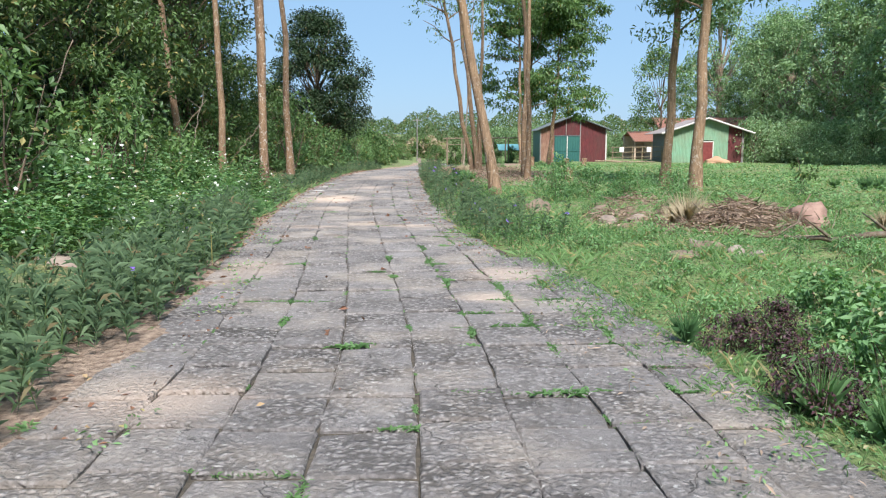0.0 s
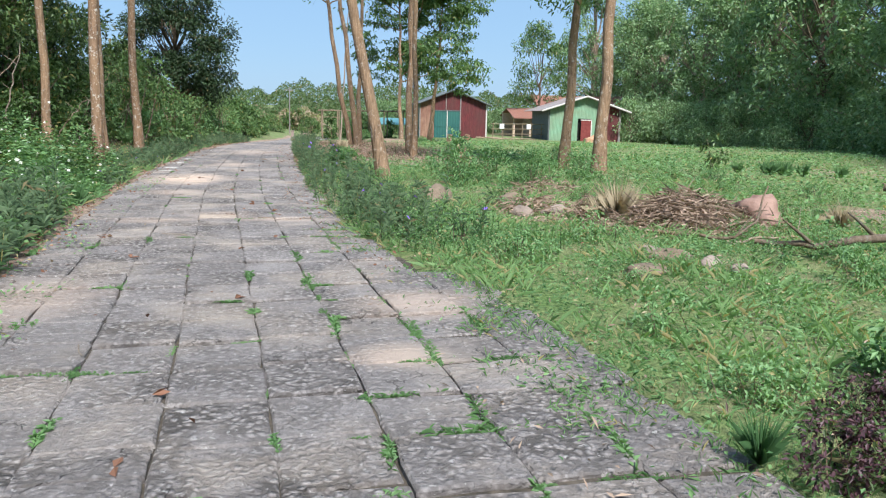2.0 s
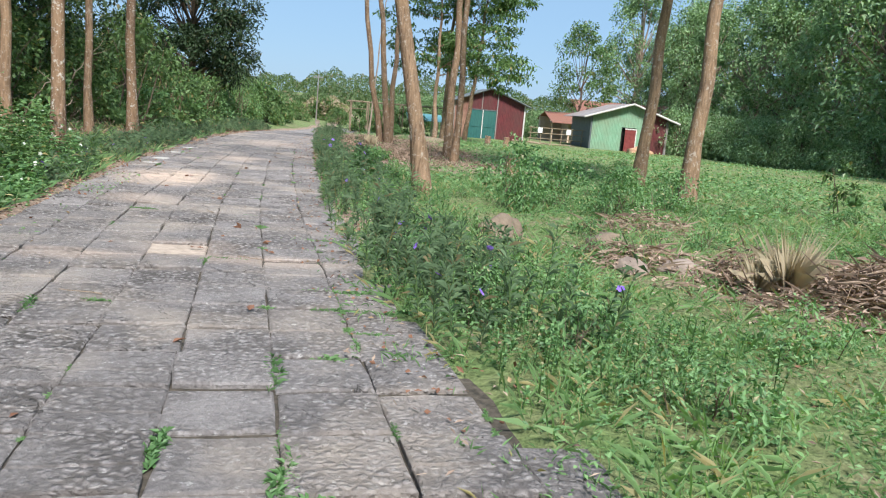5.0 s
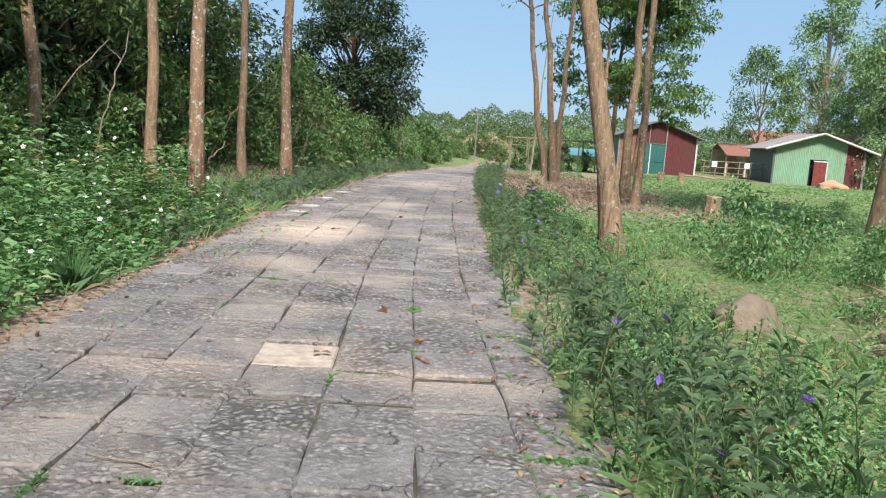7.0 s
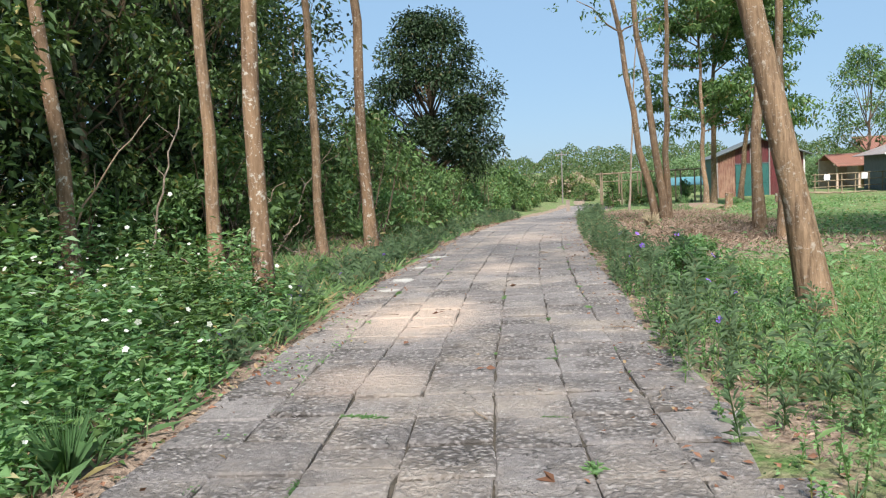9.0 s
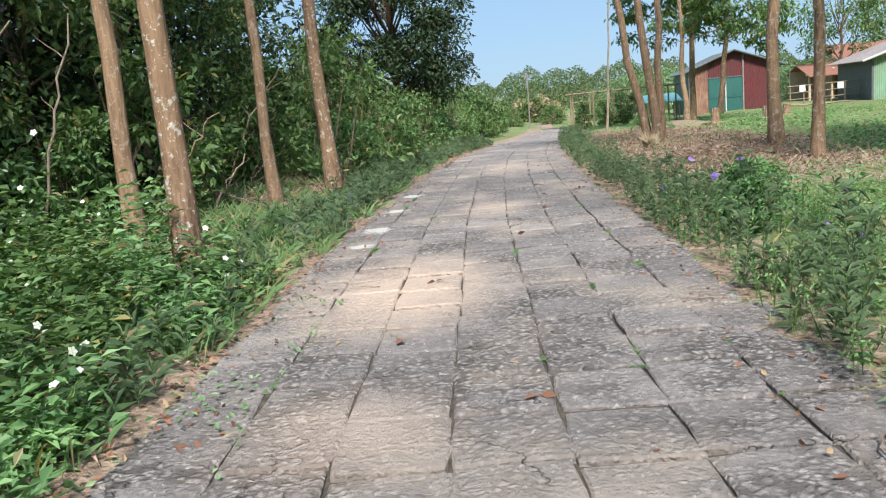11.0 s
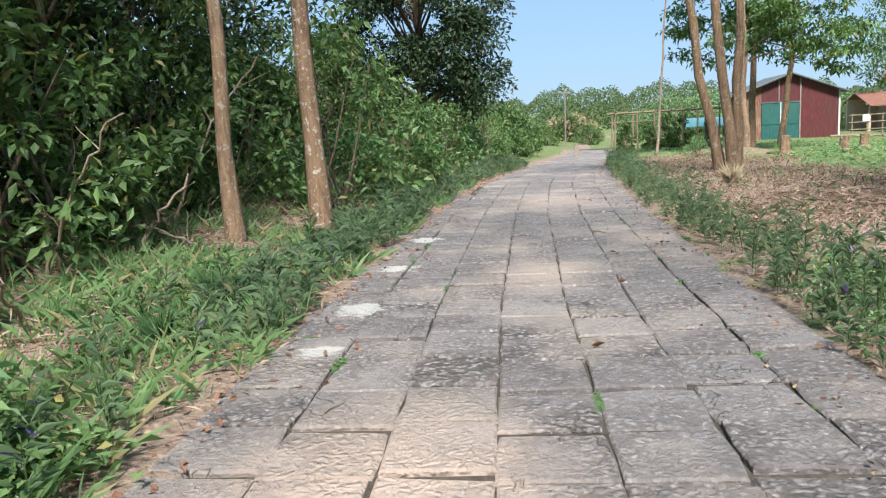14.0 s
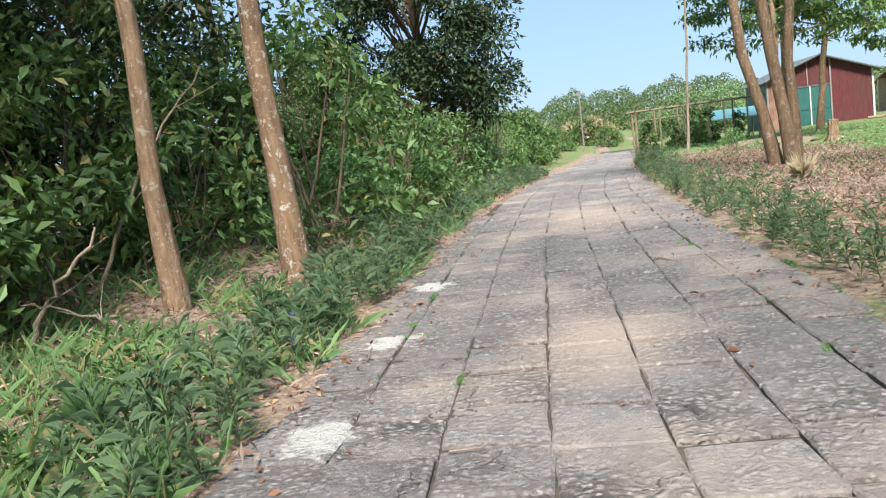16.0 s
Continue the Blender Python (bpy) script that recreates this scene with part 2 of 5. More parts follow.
M_STRAW_PALE = leaf_mat("straw_pale", (0.40, 0.32, 0.21), (0.58, 0.49, 0.34), None, 0, 0.2, 0.9)
M_FALLEN = leaf_mat("fallen_leaf", (0.12, 0.055, 0.035), (0.30, 0.15, 0.09), (0.36, 0.25, 0.14), 0.15, 0.1, 0.8)
M_PURPLE = leaf_mat("petal_purple", (0.2, 0.1, 0.6), (0.38, 0.22, 0.85), None, 0, 0.3)
M_WHITE_PETAL = leaf_mat("petal_white", (0.62, 0.64, 0.55), (0.82, 0.82, 0.74), None, 0, 0.3)
M_BARK = bark_mat("bark_orange_brown", (0.10, 0.06, 0.038), (0.31, 0.20, 0.13), 0.8)
M_BARK_PALE = bark_mat("bark_tan", (0.11, 0.07, 0.045), (0.33, 0.22, 0.14), 0.4)
M_BARK_DARK = bark_mat("bark_dark", (0.05, 0.04, 0.03), (0.16, 0.13, 0.10), 0.3, (0.35, 0.34, 0.3))
M_TWIG = bark_mat("twig_grey", (0.14, 0.11, 0.085), (0.36, 0.30, 0.24), 0.2)
M_RED_TIN = plain_mat("red_sheet_metal", (0.095, 0.022, 0.026), (0.17, 0.04, 0.042), 5, 0.55, 0.2, (3, 3, 0.5), 0.4, (0.09, 0.045, 0.04))
M_RUST_TIN = plain_mat("rusted_sheet_metal", (0.22, 0.12, 0.08), (0.40, 0.26, 0.18), 4, 0.75, 0.3, (3, 3, 0.5), 0.3, (0.14, 0.04, 0.035))
M_TEAL = plain_mat("teal_painted_metal", (0.014, 0.075, 0.07), (0.028, 0.115, 0.105), 5, 0.5, 0.15, (2, 2, 0.6), 0.4, (0.04, 0.13, 0.11))
M_MINT = plain_mat("mint_painted_metal", (0.16, 0.30, 0.19), (0.26, 0.42, 0.29), 4, 0.65, 0.3, (4, 4, 0.4), 0.3, (0.22, 0.25, 0.16))
M_DARK_TIN = plain_mat("dark_sheet_metal", (0.06, 0.075, 0.08), (0.14, 0.15, 0.15), 5, 0.6, 0.2, (2, 2, 0.5), 0.4)
M_ROOF_TIN = plain_mat("grey_roof_sheet", (0.16, 0.15, 0.15), (0.32, 0.30, 0.29), 4, 0.6, 0.2, (3, 1, 1), 0.4, (0.23, 0.15, 0.11))
M_FASCIA = plain_mat("pale_fascia", (0.5, 0.46, 0.42), (0.68, 0.64, 0.6), 6, 0.7, 0.1)
M_TILE = plain_mat("clay_roof_tile", (0.20, 0.09, 0.065), (0.33, 0.16, 0.115), 9, 0.8, 0.4, (1, 1, 1), 0.2, (0.24, 0.12, 0.09))
M_PINK = plain_mat("pink_render", (0.55, 0.16, 0.12), (0.68, 0.24, 0.18), 3, 0.85, 0.1)
M_CREAM = plain_mat("cream_render", (0.5, 0.36, 0.26), (0.62, 0.47, 0.36), 3, 0.85, 0.1)
M_WOOD = plain_mat("weathered_wood", (0.17, 0.125, 0.08), (0.36, 0.28, 0.19), 8, 0.85, 0.4, (4, 4, 0.6), 0.2)
M_DOOR_RED = plain_mat("red_door_paint", (0.15, 0.03, 0.028), (0.22, 0.05, 0.045), 4, 0.6, 0.1)
# near-black that stands in for the shade inside the shed
M_SHADE_BLACK = plain_mat("shade_black", (0.02, 0.02, 0.02), (0.04, 0.035, 0.03), 4, 0.9, 0.1)
M_ROCK = plain_mat("tan_rock", (0.12, 0.085, 0.058), (0.26, 0.19, 0.13), 7, 0.9, 0.9, (1, 1, 1), 0.2, (0.2, 0.16, 0.12))
M_ROCK_PINK = plain_mat("pinkish_rock", (0.16, 0.12, 0.095), (0.31, 0.24, 0.19), 7, 0.9, 0.6, (1, 1, 1), 0.2, (0.34, 0.28, 0.24))
M_BOULDER = plain_mat("pink_boulder", (0.22, 0.125, 0.095), (0.36, 0.23, 0.18), 6, 0.9, 0.8, (1, 1, 1), 0.2, (0.27, 0.18, 0.145))
M_SAND = plain_mat("orange_sand", (0.42, 0.24, 0.14), (0.55, 0.33, 0.2), 12, 0.95, 0.5)
M_EARTH = plain_mat("bare_earth", (0.17, 0.115, 0.085), (0.33, 0.24, 0.18), 9, 0.95, 0.6, (1, 1, 1), 0.1, (0.22, 0.2, 0.11))
M_CLOTH = plain_mat("white_cloth", (0.7, 0.7, 0.7), (0.8, 0.8, 0.8), 5, 0.9, 0.1)
M_BLUE_TIN = plain_mat("teal_blue_sheet", (0.10, 0.27, 0.28), (0.17, 0.36, 0.36), 4, 0.5, 0.1, (2, 1, 1), 0.4)


# ---- geometry helpers ----
def raw_mesh(name, verts, faces, mat, smooth=False):
    """A mesh from arrays: verts (n, 3) and faces (m, k), all of one kind."""
    me = bpy.data.meshes.new(name)
    verts, faces = np.asarray(verts, np.float32), np.asarray(faces, np.int32)
    m, k = faces.shape
    me.vertices.add(len(verts))
    me.vertices.foreach_set("co", verts.ravel())
    me.loops.add(m * k)
    me.loops.foreach_set("vertex_index", faces.ravel())
    me.polygons.add(m)
    me.polygons.foreach_set("loop_start", np.arange(0, m * k, k, dtype=np.int32))
    me.polygons.foreach_set("use_smooth", np.full(m, smooth))
    me.update(calc_edges=True)
    me.validate()
    me.materials.append(mat)
    return me


class Geo:
    """Gathers quads into one mesh."""

    def __init__(self):
        self.v, self.f, self.n = [], [], 0

    def add(self, verts, faces):
        self.v.append(np.asarray(verts, float))
        self.f.append(np.asarray(faces, int) + self.n)
        self.n += len(verts)

    def box(self, x0, y0, z0, x1, y1, z1):
        v = [(x, y, z) for z in (z0, z1) for x, y in ((x0, y0), (x1, y0), (x1, y1), (x0, y1))]
        self.add(v, [(3, 2, 1, 0), (4, 5, 6, 7), (0, 1, 5, 4), (1, 2, 6, 5), (2, 3, 7, 6), (3, 0, 4, 7)])

    def tube(self, pts, radii, seg=8):
        pts = np.asarray(pts, float)
        tan = np.gradient(pts, axis=0)
        tan /= np.linalg.norm(tan, axis=1)[:, None] + 1e-9
        ref = np.array([0.31, 0.95, 0.05]) if abs(tan[0][2]) > 0.6 else np.array([0.05, 0.1, 1.0])
        a = np.cross(tan, ref)
        a /= np.linalg.norm(a, axis=1)[:, None] + 1e-9
        b = np.cross(tan, a)
        ang = np.arange(seg) * 2 * np.pi / seg
        ring = a[:, None, :] * np.cos(ang)[None, :, None] + b[:, None, :] * np.sin(ang)[None, :, None]
        v = (pts[:, None, :] + ring * np.asarray(radii, float)[:, None, None]).reshape(-1, 3)
        f = []
        for i in range(len(pts) - 1):
            for j in range(seg):
                k = (j + 1) % seg
                f.append((i * seg + j, i * seg + k, (i + 1) * seg + k, (i + 1) * seg + j))
        self.add(v, f)

    def mesh(self, name, mat, smooth=False):
        me = raw_mesh(name, np.concatenate(self.v), np.concatenate(self.f), mat, smooth)
        bm = bmesh.new()
        bm.from_mesh(me)
        bmesh.ops.recalc_face_normals(bm, faces=bm.faces)
        bm.to_mesh(me)
        bm.free()
        return me


def part(name, me, parent=None, label=""):
    ob = new(name, me)
    if parent:
        ob.parent = parent
    return tagged(ob, label)


def empty(name, at, rz=0.0):
    ob = new(name)
    ob.matrix_basis = pose(*at, 0, 0, rz)
    return ob


def unit(v):
    return v / (np.linalg.norm(v, axis=1)[:, None] + 1e-9)


def leaf_arrays(P, D, L, W, droop=0.25, g=None):
    """Folded pointed leaves: base P, way D, length L, width W."""
    g = g or rng
    n = len(P)
    D = unit(D)
    S = unit(np.cross(D, unit(g.normal(size=(n, 3)) * 0.5 + np.array([0, 0, 1.0]))))
    U = np.cross(S, D)
    L, W = np.broadcast_to(L, n)[:, None], np.broadcast_to(W, n)[:, None]
    mid = P + D * L * 0.45
    tip = P + D * L - np.array([0, 0, 1.0]) * L * droop
    v = np.stack([P, mid + S * W / 2 + U * W * 0.12, tip, mid - S * W / 2 + U * W * 0.12], 1).reshape(-1, 3)
    i = np.arange(n)[:, None] * 4
    f = np.concatenate([i + np.array([[0, 1, 2]]), i + np.array([[0, 2, 3]])])
    return v, f


def leaf_mesh(name, P, D, L, W, mat, droop=0.25):
    return raw_mesh(name, *leaf_arrays(P, D, L, W, droop), mat)


def sphere_dirs(n):
    return unit(rng.normal(size=(n, 3)))


# ---- the lie of the land ----
C_Y = np.array([-8, 0, 4.3, 5.7, 8, 10, 15.8, 17.7, 24, 30, 36, 41, 46, 52, 58, 66, 80.0])
C_X = np.array([0.15, 0.03, -0.06, -0.12, -0.32, -0.53, -1.1, -1.27, -1.64, -1.83, -1.85, -1.62, -1.25, -0.75, -0.1, 0.75, 2.5])
FINE_Y = np.arange(-14, 80, 0.1)
KER = np.exp(-np.linspace(-2, 2, 25) ** 2)
FINE_X = np.convolve(np.pad(np.interp(FINE_Y, C_Y, C_X), 12, mode="edge"), KER / KER.sum(), mode="valid")


def centre(y):
    return np.interp(y, FINE_Y, FINE_X)


def left_edge(y):
    return centre(y) - np.interp(y, [0, 8, 15, 20, 30, 46, 60], [2.05, 1.95, 2.05, 2.0, 1.8, 1.45, 1.4])


def right_edge(y):
    return centre(y) + np.interp(y, [0, 8, 10.5, 13, 16, 22, 30, 46, 60], [2.05, 2.05, 1.65, 1.35, 1.35, 1.5, 1.55, 1.3, 1.3])


def ease(a, b, x):
    t = np.clip((np.asarray(x, float) - a) / (b - a), 0, 1)
    return t * t * (3 - 2 * t)


def road_z(y):
    return -0.5 * ease(34, 64, y)


def wave(x, y, s, a):
    return np.sin(x * 1.3 / s + 1.7 * np.sin(y * 0.7 / s) + a) * np.cos(y * 1.1 / s + 1.3 * np.sin(x * 0.9 / s) + 2 * a)


def land(x, y):
    x, y = np.asarray(x, float), np.asarray(y, float)
    z = road_z(y)
    dl, dr = left_edge(y) - x, x - right_edge(y)
    off = np.maximum(np.maximum(dl, dr), 0)
    bump = ease(0.2, 1.5, off) * (0.05 * wave(x, y, 0.8, 0.3) + 0.08 * wave(x, y, 2.3, 1.1))
    inside = (dl < 0) & (dr < 0)
    z = z + np.where(inside, -0.07 * ease(0, 0.1, np.minimum(-dl, -dr)), 0.0)
    z = z + bump + np.where(dl > 0, 0.30 * ease(0.3, 3.5, dl), 0) + np.where(dr > 0, 0.05 * ease(0.2, 2, dr), 0)
    far = np.hypot(x, y - 20)
    z = z + ease(90, 400, far) * 6.0
    return z


def litter_at(x, y):
    x, y = np.asarray(x, float), np.asarray(y, float)
    dr = x - right_edge(y)
    dl = left_edge(y) - x
    a = ease(22, 28, y) * (1 - ease(46, 56, y)) * ease(0.3, 1.2, dr) * (1 - ease(4.0, 6.5, dr + 0.6 * wave(x, y, 1.5, 0)))
    b = 0.95 * np.exp(-((((x - 5.3) + 0.45 * (y - 13.0)) / 1.5) ** 2 + ((y - 13.3) / 1.5) ** 2)) + 0.6 * np.exp(-(((x - 4.4) / 1.3) ** 2 + ((y - 17.0) / 1.0) ** 2))
    c = 0.95 * ease(-0.3, 0.0, dl) * (1 - ease(0.5, 1.1, dl)) + 0.65 * ease(11, 17, y) * ease(-0.3, 0, dr) * (1 - ease(0.5, 1.1, dr))
    d = 0.9 * ease(1.5, 3.5, dl) * (1 - ease(46, 52, y))
    e = 0.75 * np.exp(-(((x - 9.3) / 3.0) ** 2 + ((y - 13.2) / 1.5) ** 2)) + 0.75 * np.exp(-(((x - 18) / 3.5) ** 2 + ((y - 24) / 3.0) ** 2)) + 0.6 * np.exp(-(((x - 30) / 5) ** 2 + ((y - 48) / 9) ** 2))
    f = 0.8 * ease(18, 22, y) * ease(0.5, 1.2, dl) * (1 - ease(46, 52, y))
    return np.clip(np.maximum.reduce([a, b, c, d, e, f]), 0, 1)


def build_ground():
    far = np.array([15, 25, 40, 65, 100, 160, 260, 420, 700, 1200, 2000.0])
    xs = np.concatenate([-14 - far[::-1], np.arange(-14, 14, 0.22), 14 + far - 13, [2200]])
    xs = np.unique(xs)
    ys = np.unique(np.concatenate([-12 - far[::-1], np.arange(-12, 62, 0.25), 62 + far - 10]))
    X, Y = np.meshgrid(xs, ys)
    Z = land(X, Y)
    v = np.stack([X.ravel(), Y.ravel(), Z.ravel()], 1)
    nx, ny = len(xs), len(ys)
    i = (np.arange(ny - 1)[:, None] * nx + np.arange(nx - 1)[None, :]).ravel()
    f = np.stack([i, i + 1, i + nx + 1, i + nx], 1)
    me = raw_mesh("ground", v, f, M_GROUND, True)
    at = me.attributes.new("litter", "FLOAT", "POINT")
    at.data.foreach_set("value", litter_at(X, Y).ravel().astype(np.float32))
    tagged(new("ground", me), "uneven earth with weeds and brown leaf litter", "ground", kind="structure")


build_ground()


# ---- trees ----
def trunk_points(base, top, n=9, wobble=0.06):
    t = np.linspace(0, 1, n)[:, None]
    p = np.asarray(base, float) * (1 - t) + np.asarray(top, float) * t
    w = rng.normal(size=(n, 3)) * wobble * np.array([1, 1, 0])
    w[0] = 0
    return p + w


def tall_tree(x, y, lean, height, r, bark, label, low=7.0, leaves=1200, spread=2.2, leaf=0.15, mat=None, fork=None, name="tall_tree", group="tall slender trees", dead=False):
    """A slender straight tree: a long bare trunk, a few limbs and an airy crown. lean: metres that the trunk shifts over its height."""
    z = float(land(x, y)) - 0.05
    root = empty(name, (x, y, z))
    tagged(root, label, "tree", group)
    top = np.array([lean[0], lean[1], height])
    pts = trunk_points((0, 0, 0), top, 12, 0.035)
    g = Geo()
    t = np.linspace(0, 1, 12)
    rad = r * (1 - 0.75 * t)
    rad[0] *= 1.35
    g.tube(pts, rad, 10)
    if fork:
        p2 = trunk_points((0.05, 0.02, 0.1), (fork[0], fork[1], height * 0.9), 12, 0.035)
        g.tube(p2, rad * 0.85, 10)
    part("trunk", g.mesh("trunk", bark, True), root)
    if dead:
        return root
    P, D = [], []
    for _ in range(13):
        h = rng.uniform(low, height) / height
        a0 = np.array([np.interp(h, t, pts[:, i]) for i in range(3)])
        ang, ln = rng.uniform(0, 2 * np.pi), spread * rng.uniform(0.5, 1.1)
        end = a0 + np.array([math.cos(ang) * ln, math.sin(ang) * ln, ln * rng.uniform(0.2, 0.8)])
        lp = trunk_points(a0, end, 5, 0.08)
        lg = Geo()
        lg.tube(lp, np.linspace(r * 0.28, 0.012, 5), 5)
        part("limb", lg.mesh("limb", bark, True), root)
        for _ in range(7):
            c = lp[rng.integers(2, 5)] + rng.normal(size=3) * np.array([0.55, 0.55, 0.3]) * spread / 2.2
            n = leaves // 77
            P.append(c + sphere_dirs(n) * rng.uniform(0.02, 1, (n, 1)) ** 0.5 * np.array([0.7, 0.7, 0.22]) * rng.uniform(0.5, 1.1) * spread / 2.2)
            D.append(rng.normal(size=(n, 3)) + np.array([0, 0, -0.3]))
    P, D = np.concatenate(P), np.concatenate(D)
    part("crown", leaf_mesh("crown", P, D, rng.uniform(0.7, 1.3, len(P)) * leaf, leaf * 0.45, mat or M_LEAF_MID, 0.2), root)
    return root


def broad_tree(name, height, radius, low, clumps, per, leaf, mat, label, trunk_r=0.1, category="tree", group="thicket trees", stems=1, bark=None, tight=1.0):
    """A leafy tree or bush: stems, limbs and many clumps of leaves, uneven in outline."""
    root = empty(name, (0, 0, 0))
    tagged(root, label, category, group)
    g = Geo()
    for s in range(stems):
        off = rng.normal(size=2) * 0.15 * (stems > 1)
        tp = rng.normal(size=2) * radius * (0.35 if stems > 1 else 0.12)
        pts = trunk_points((off[0], off[1], -0.15), (tp[0], tp[1], height * 0.82), 8, 0.05 * height / 8)
        g.tube(pts, trunk_r * np.linspace(1.2, 0.25, 8), 7)
    P, D = [], []
    for c in range(clumps):
        h = rng.uniform(0, 1)
        prof = (0.55 + 0.75 * math.sin(math.pi * min(1, h * 0.9 + 0.12))) * (1 - 0.45 * h)
        ang, rr = rng.uniform(0, 2 * np.pi), radius * prof * math.sqrt(rng.uniform(0.15, 1))
        cc = np.array([math.cos(ang) * rr, math.sin(ang) * rr, low + (height - low) * h])
        sc = radius * rng.uniform(0.13, 0.26) * tight
        if c % 3 == 0:
            lp = trunk_points((0, 0, max(0.1, cc[2] * 0.6)), cc, 5, 0.06)
            g.tube(lp, np.linspace(trunk_r * 0.35, trunk_r * 0.08, 5), 5)
        k = int(per * rng.uniform(0.6, 1.4))
        q = sphere_dirs(k) * rng.uniform(0.05, 1, (k, 1)) ** 0.45 * np.array([1, 1, 0.7]) * sc * 1.75
        P.append(cc + q)
        D.append(unit(q) * 0.7 + rng.normal(size=(k, 3)) * 0.6 + np.array([0, 0, -0.1]))
    part("stem" if stems > 1 else "trunk", g.mesh("stem", bark or M_BARK_DARK, True), root)
    P, D = np.concatenate(P), np.concatenate(D)
    part("foliage" if category == "bush" else "crown", leaf_mesh("foliage", P, D, rng.uniform(0.6, 1.4, len(P)) * leaf, leaf * 0.5, mat, 0.15), root)
    return root


def scatter(protos, spots, smin, smax):
    """Each prototype stands at the first spot that falls to it; copies at the others."""
    used = set()
    for i, (x, y) in enumerate(spots):
        pr = protos[i % len(protos)]
        s = rng.uniform(smin, smax)
        m = pose(x, y, float(land(x, y)), 0, 0, rng.uniform(0, 360)) @ Matrix.Diagonal((s, s, s * rng.uniform(0.9, 1.15), 1))
        if id(pr) not in used:
            used.add(id(pr))
            pr.matrix_basis = m
        else:
            base = Matrix.Diagonal((*pr.scale, 1)).inverted()
            copy_thing(pr, m @ base)


BT = "slender tree with orange-brown bark and pale lichen spots"
tall_tree(-6.05, 19.4, (-0.9, 0.3), 10, 0.10, M_BARK, "crooked thin tree with reddish bark at the thicket edge")
tall_tree(-5.85, 22.4, (-0.2, 0.1), 13, 0.11, M_BARK_PALE, "slender tan-barked tree beside the path hedge")
tall_tree(-4.22, 20.2, (0.1, 0.1), 14, 0.115, M_BARK, "straight tree with brown bark and many white lichen spots")
tall_tree(-5.6, 26.7, (-0.25, 0.1), 13, 0.10, M_BARK_PALE, "slender leaning tree with yellowish lichened bark")
tall_tree(-4.9, 28.0, (-0.3, 0.2), 14, 0.135, M_BARK, BT)
tall_tree(1.78, 19.6, (-2.3, 0.2), 12.5, 0.14, M_BARK_PALE, "leaning tree with bare tan bark beside the path hedge", leaves=900)
tall_tree(4.0, 31.3, (-0.3, 0.3), 13, 0.14, M_BARK_PALE, "straight brown-barked tree standing in leaf litter")
tall_tree(3.65, 28.0, (0.0, 0.3), 13, 0.10, M_BARK_PALE, "straight brown-barked tree standing in leaf litter")
tall_tree(2.2, 36.9, (-2.2, 0.3), 13, 0.12, M_BARK_PALE, "thin leaning tree with sparse leaves", low=5.5, leaves=800, spread=1.6)
tall_tree(2.45, 36.6, (-1.5, 0.3), 13, 0.13, M_BARK_PALE, "tan-barked tree forked from its base", fork=(0.28, 0.4))
tall_tree(7.72, 22.0, (0.3, 0.1), 14, 0.17, M_BARK_PALE, "straight tan-barked tree beside a heap of dry brush", low=4.0, leaves=11000, spread=3.4, leaf=0.17)
tall_tree(7.5, 24.2, (0.6, 0.2), 13, 0.15, M_BARK_PALE, "slightly leaning slender tree in the weeds", low=4.0, leaves=11000, spread=3.6, leaf=0.17)
SH = "leafy tree in front of the red shed"
tall_tree(7.3, 55.5, (0.2, 0), 12, 0.17, M_BARK_PALE, SH, low=3.9, leaves=9000, spread=3.6, leaf=0.27)
tall_tree(8.9, 56.5, (1.0, 0), 11, 0.16, M_BARK_PALE, SH, low=3.7, leaves=9000, spread=3.8, leaf=0.27)
tall_tree(6.4, 52.5, (-0.2, 0.5), 11, 0.14, M_BARK_PALE, "slender leafy tree on bare earth", low=3.6, leaves=6000, spread=2.8, leaf=0.26)
tall_tree(2.35, 50.0, (0.7, 0.0), 11, 0.055, M_TWIG, "thin bare pole-like dead tree", dead=True, name="dead_tree")

# thicket beside the path
TH = "dense dark-green broadleaf tree of the thicket"
v1 = broad_tree("thicket_tree", 9.0, 2.4, 0.4, 78, 142, 0.115, M_LEAF_DARK, TH, 0.07, tight=0.55)
v2 = broad_tree("thicket_tree", 7.5, 2.5, 0.3, 76, 142, 0.12, M_LEAF_DARK, "low-branching dark broadleaf tree of the thicket edge", 0.06, tight=0.6)
v3 = broad_tree("thicket_tree", 10.0, 2.2, 0.9, 74, 142, 0.11, M_LEAF_DARK, TH, 0.08, tight=0.66)
# inner trees: darker leaf colour paints the shade seen through the front row
v4 = broad_tree("thicket_tree", 9.5, 2.7, 0.2, 60, 60, 0.24, M_LEAF_DEEP_SHADE, "tree deep in the thicket with shade-darkened leaf colour", 0.1)
v5 = broad_tree("thicket_tree", 10.5, 2.6, 0.2, 60, 60, 0.24, M_LEAF_DEEP_SHADE, "tall tree deep in the thicket with shade-darkened leaf colour", 0.1)
front, deep = [], []
for y in np.arange(-9, 31.5, 2.1):
    front.append((-8.5 + rng.uniform(-0.6, 0.4), y + rng.uniform(-0.8, 0.8)))
for y in np.arange(-5, 40, 2.3):
    for x in (-10.8, -13.6):
        deep.append((x + rng.uniform(-0.6, 0.6), y + rng.uniform(-0.8, 0.8)))
scatter([v1, v2, v3], front, 0.8, 1.15)
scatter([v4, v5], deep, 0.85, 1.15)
BIG = broad_tree("dark_tree", 7.9, 2.6, 1.7, 140, 240, 0.15, M_LEAF_DEEP_SHADE, "large dark-leaved tree hanging over the path verge", 0.17, group="", tight=0.68)
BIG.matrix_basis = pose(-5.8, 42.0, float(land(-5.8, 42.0)))
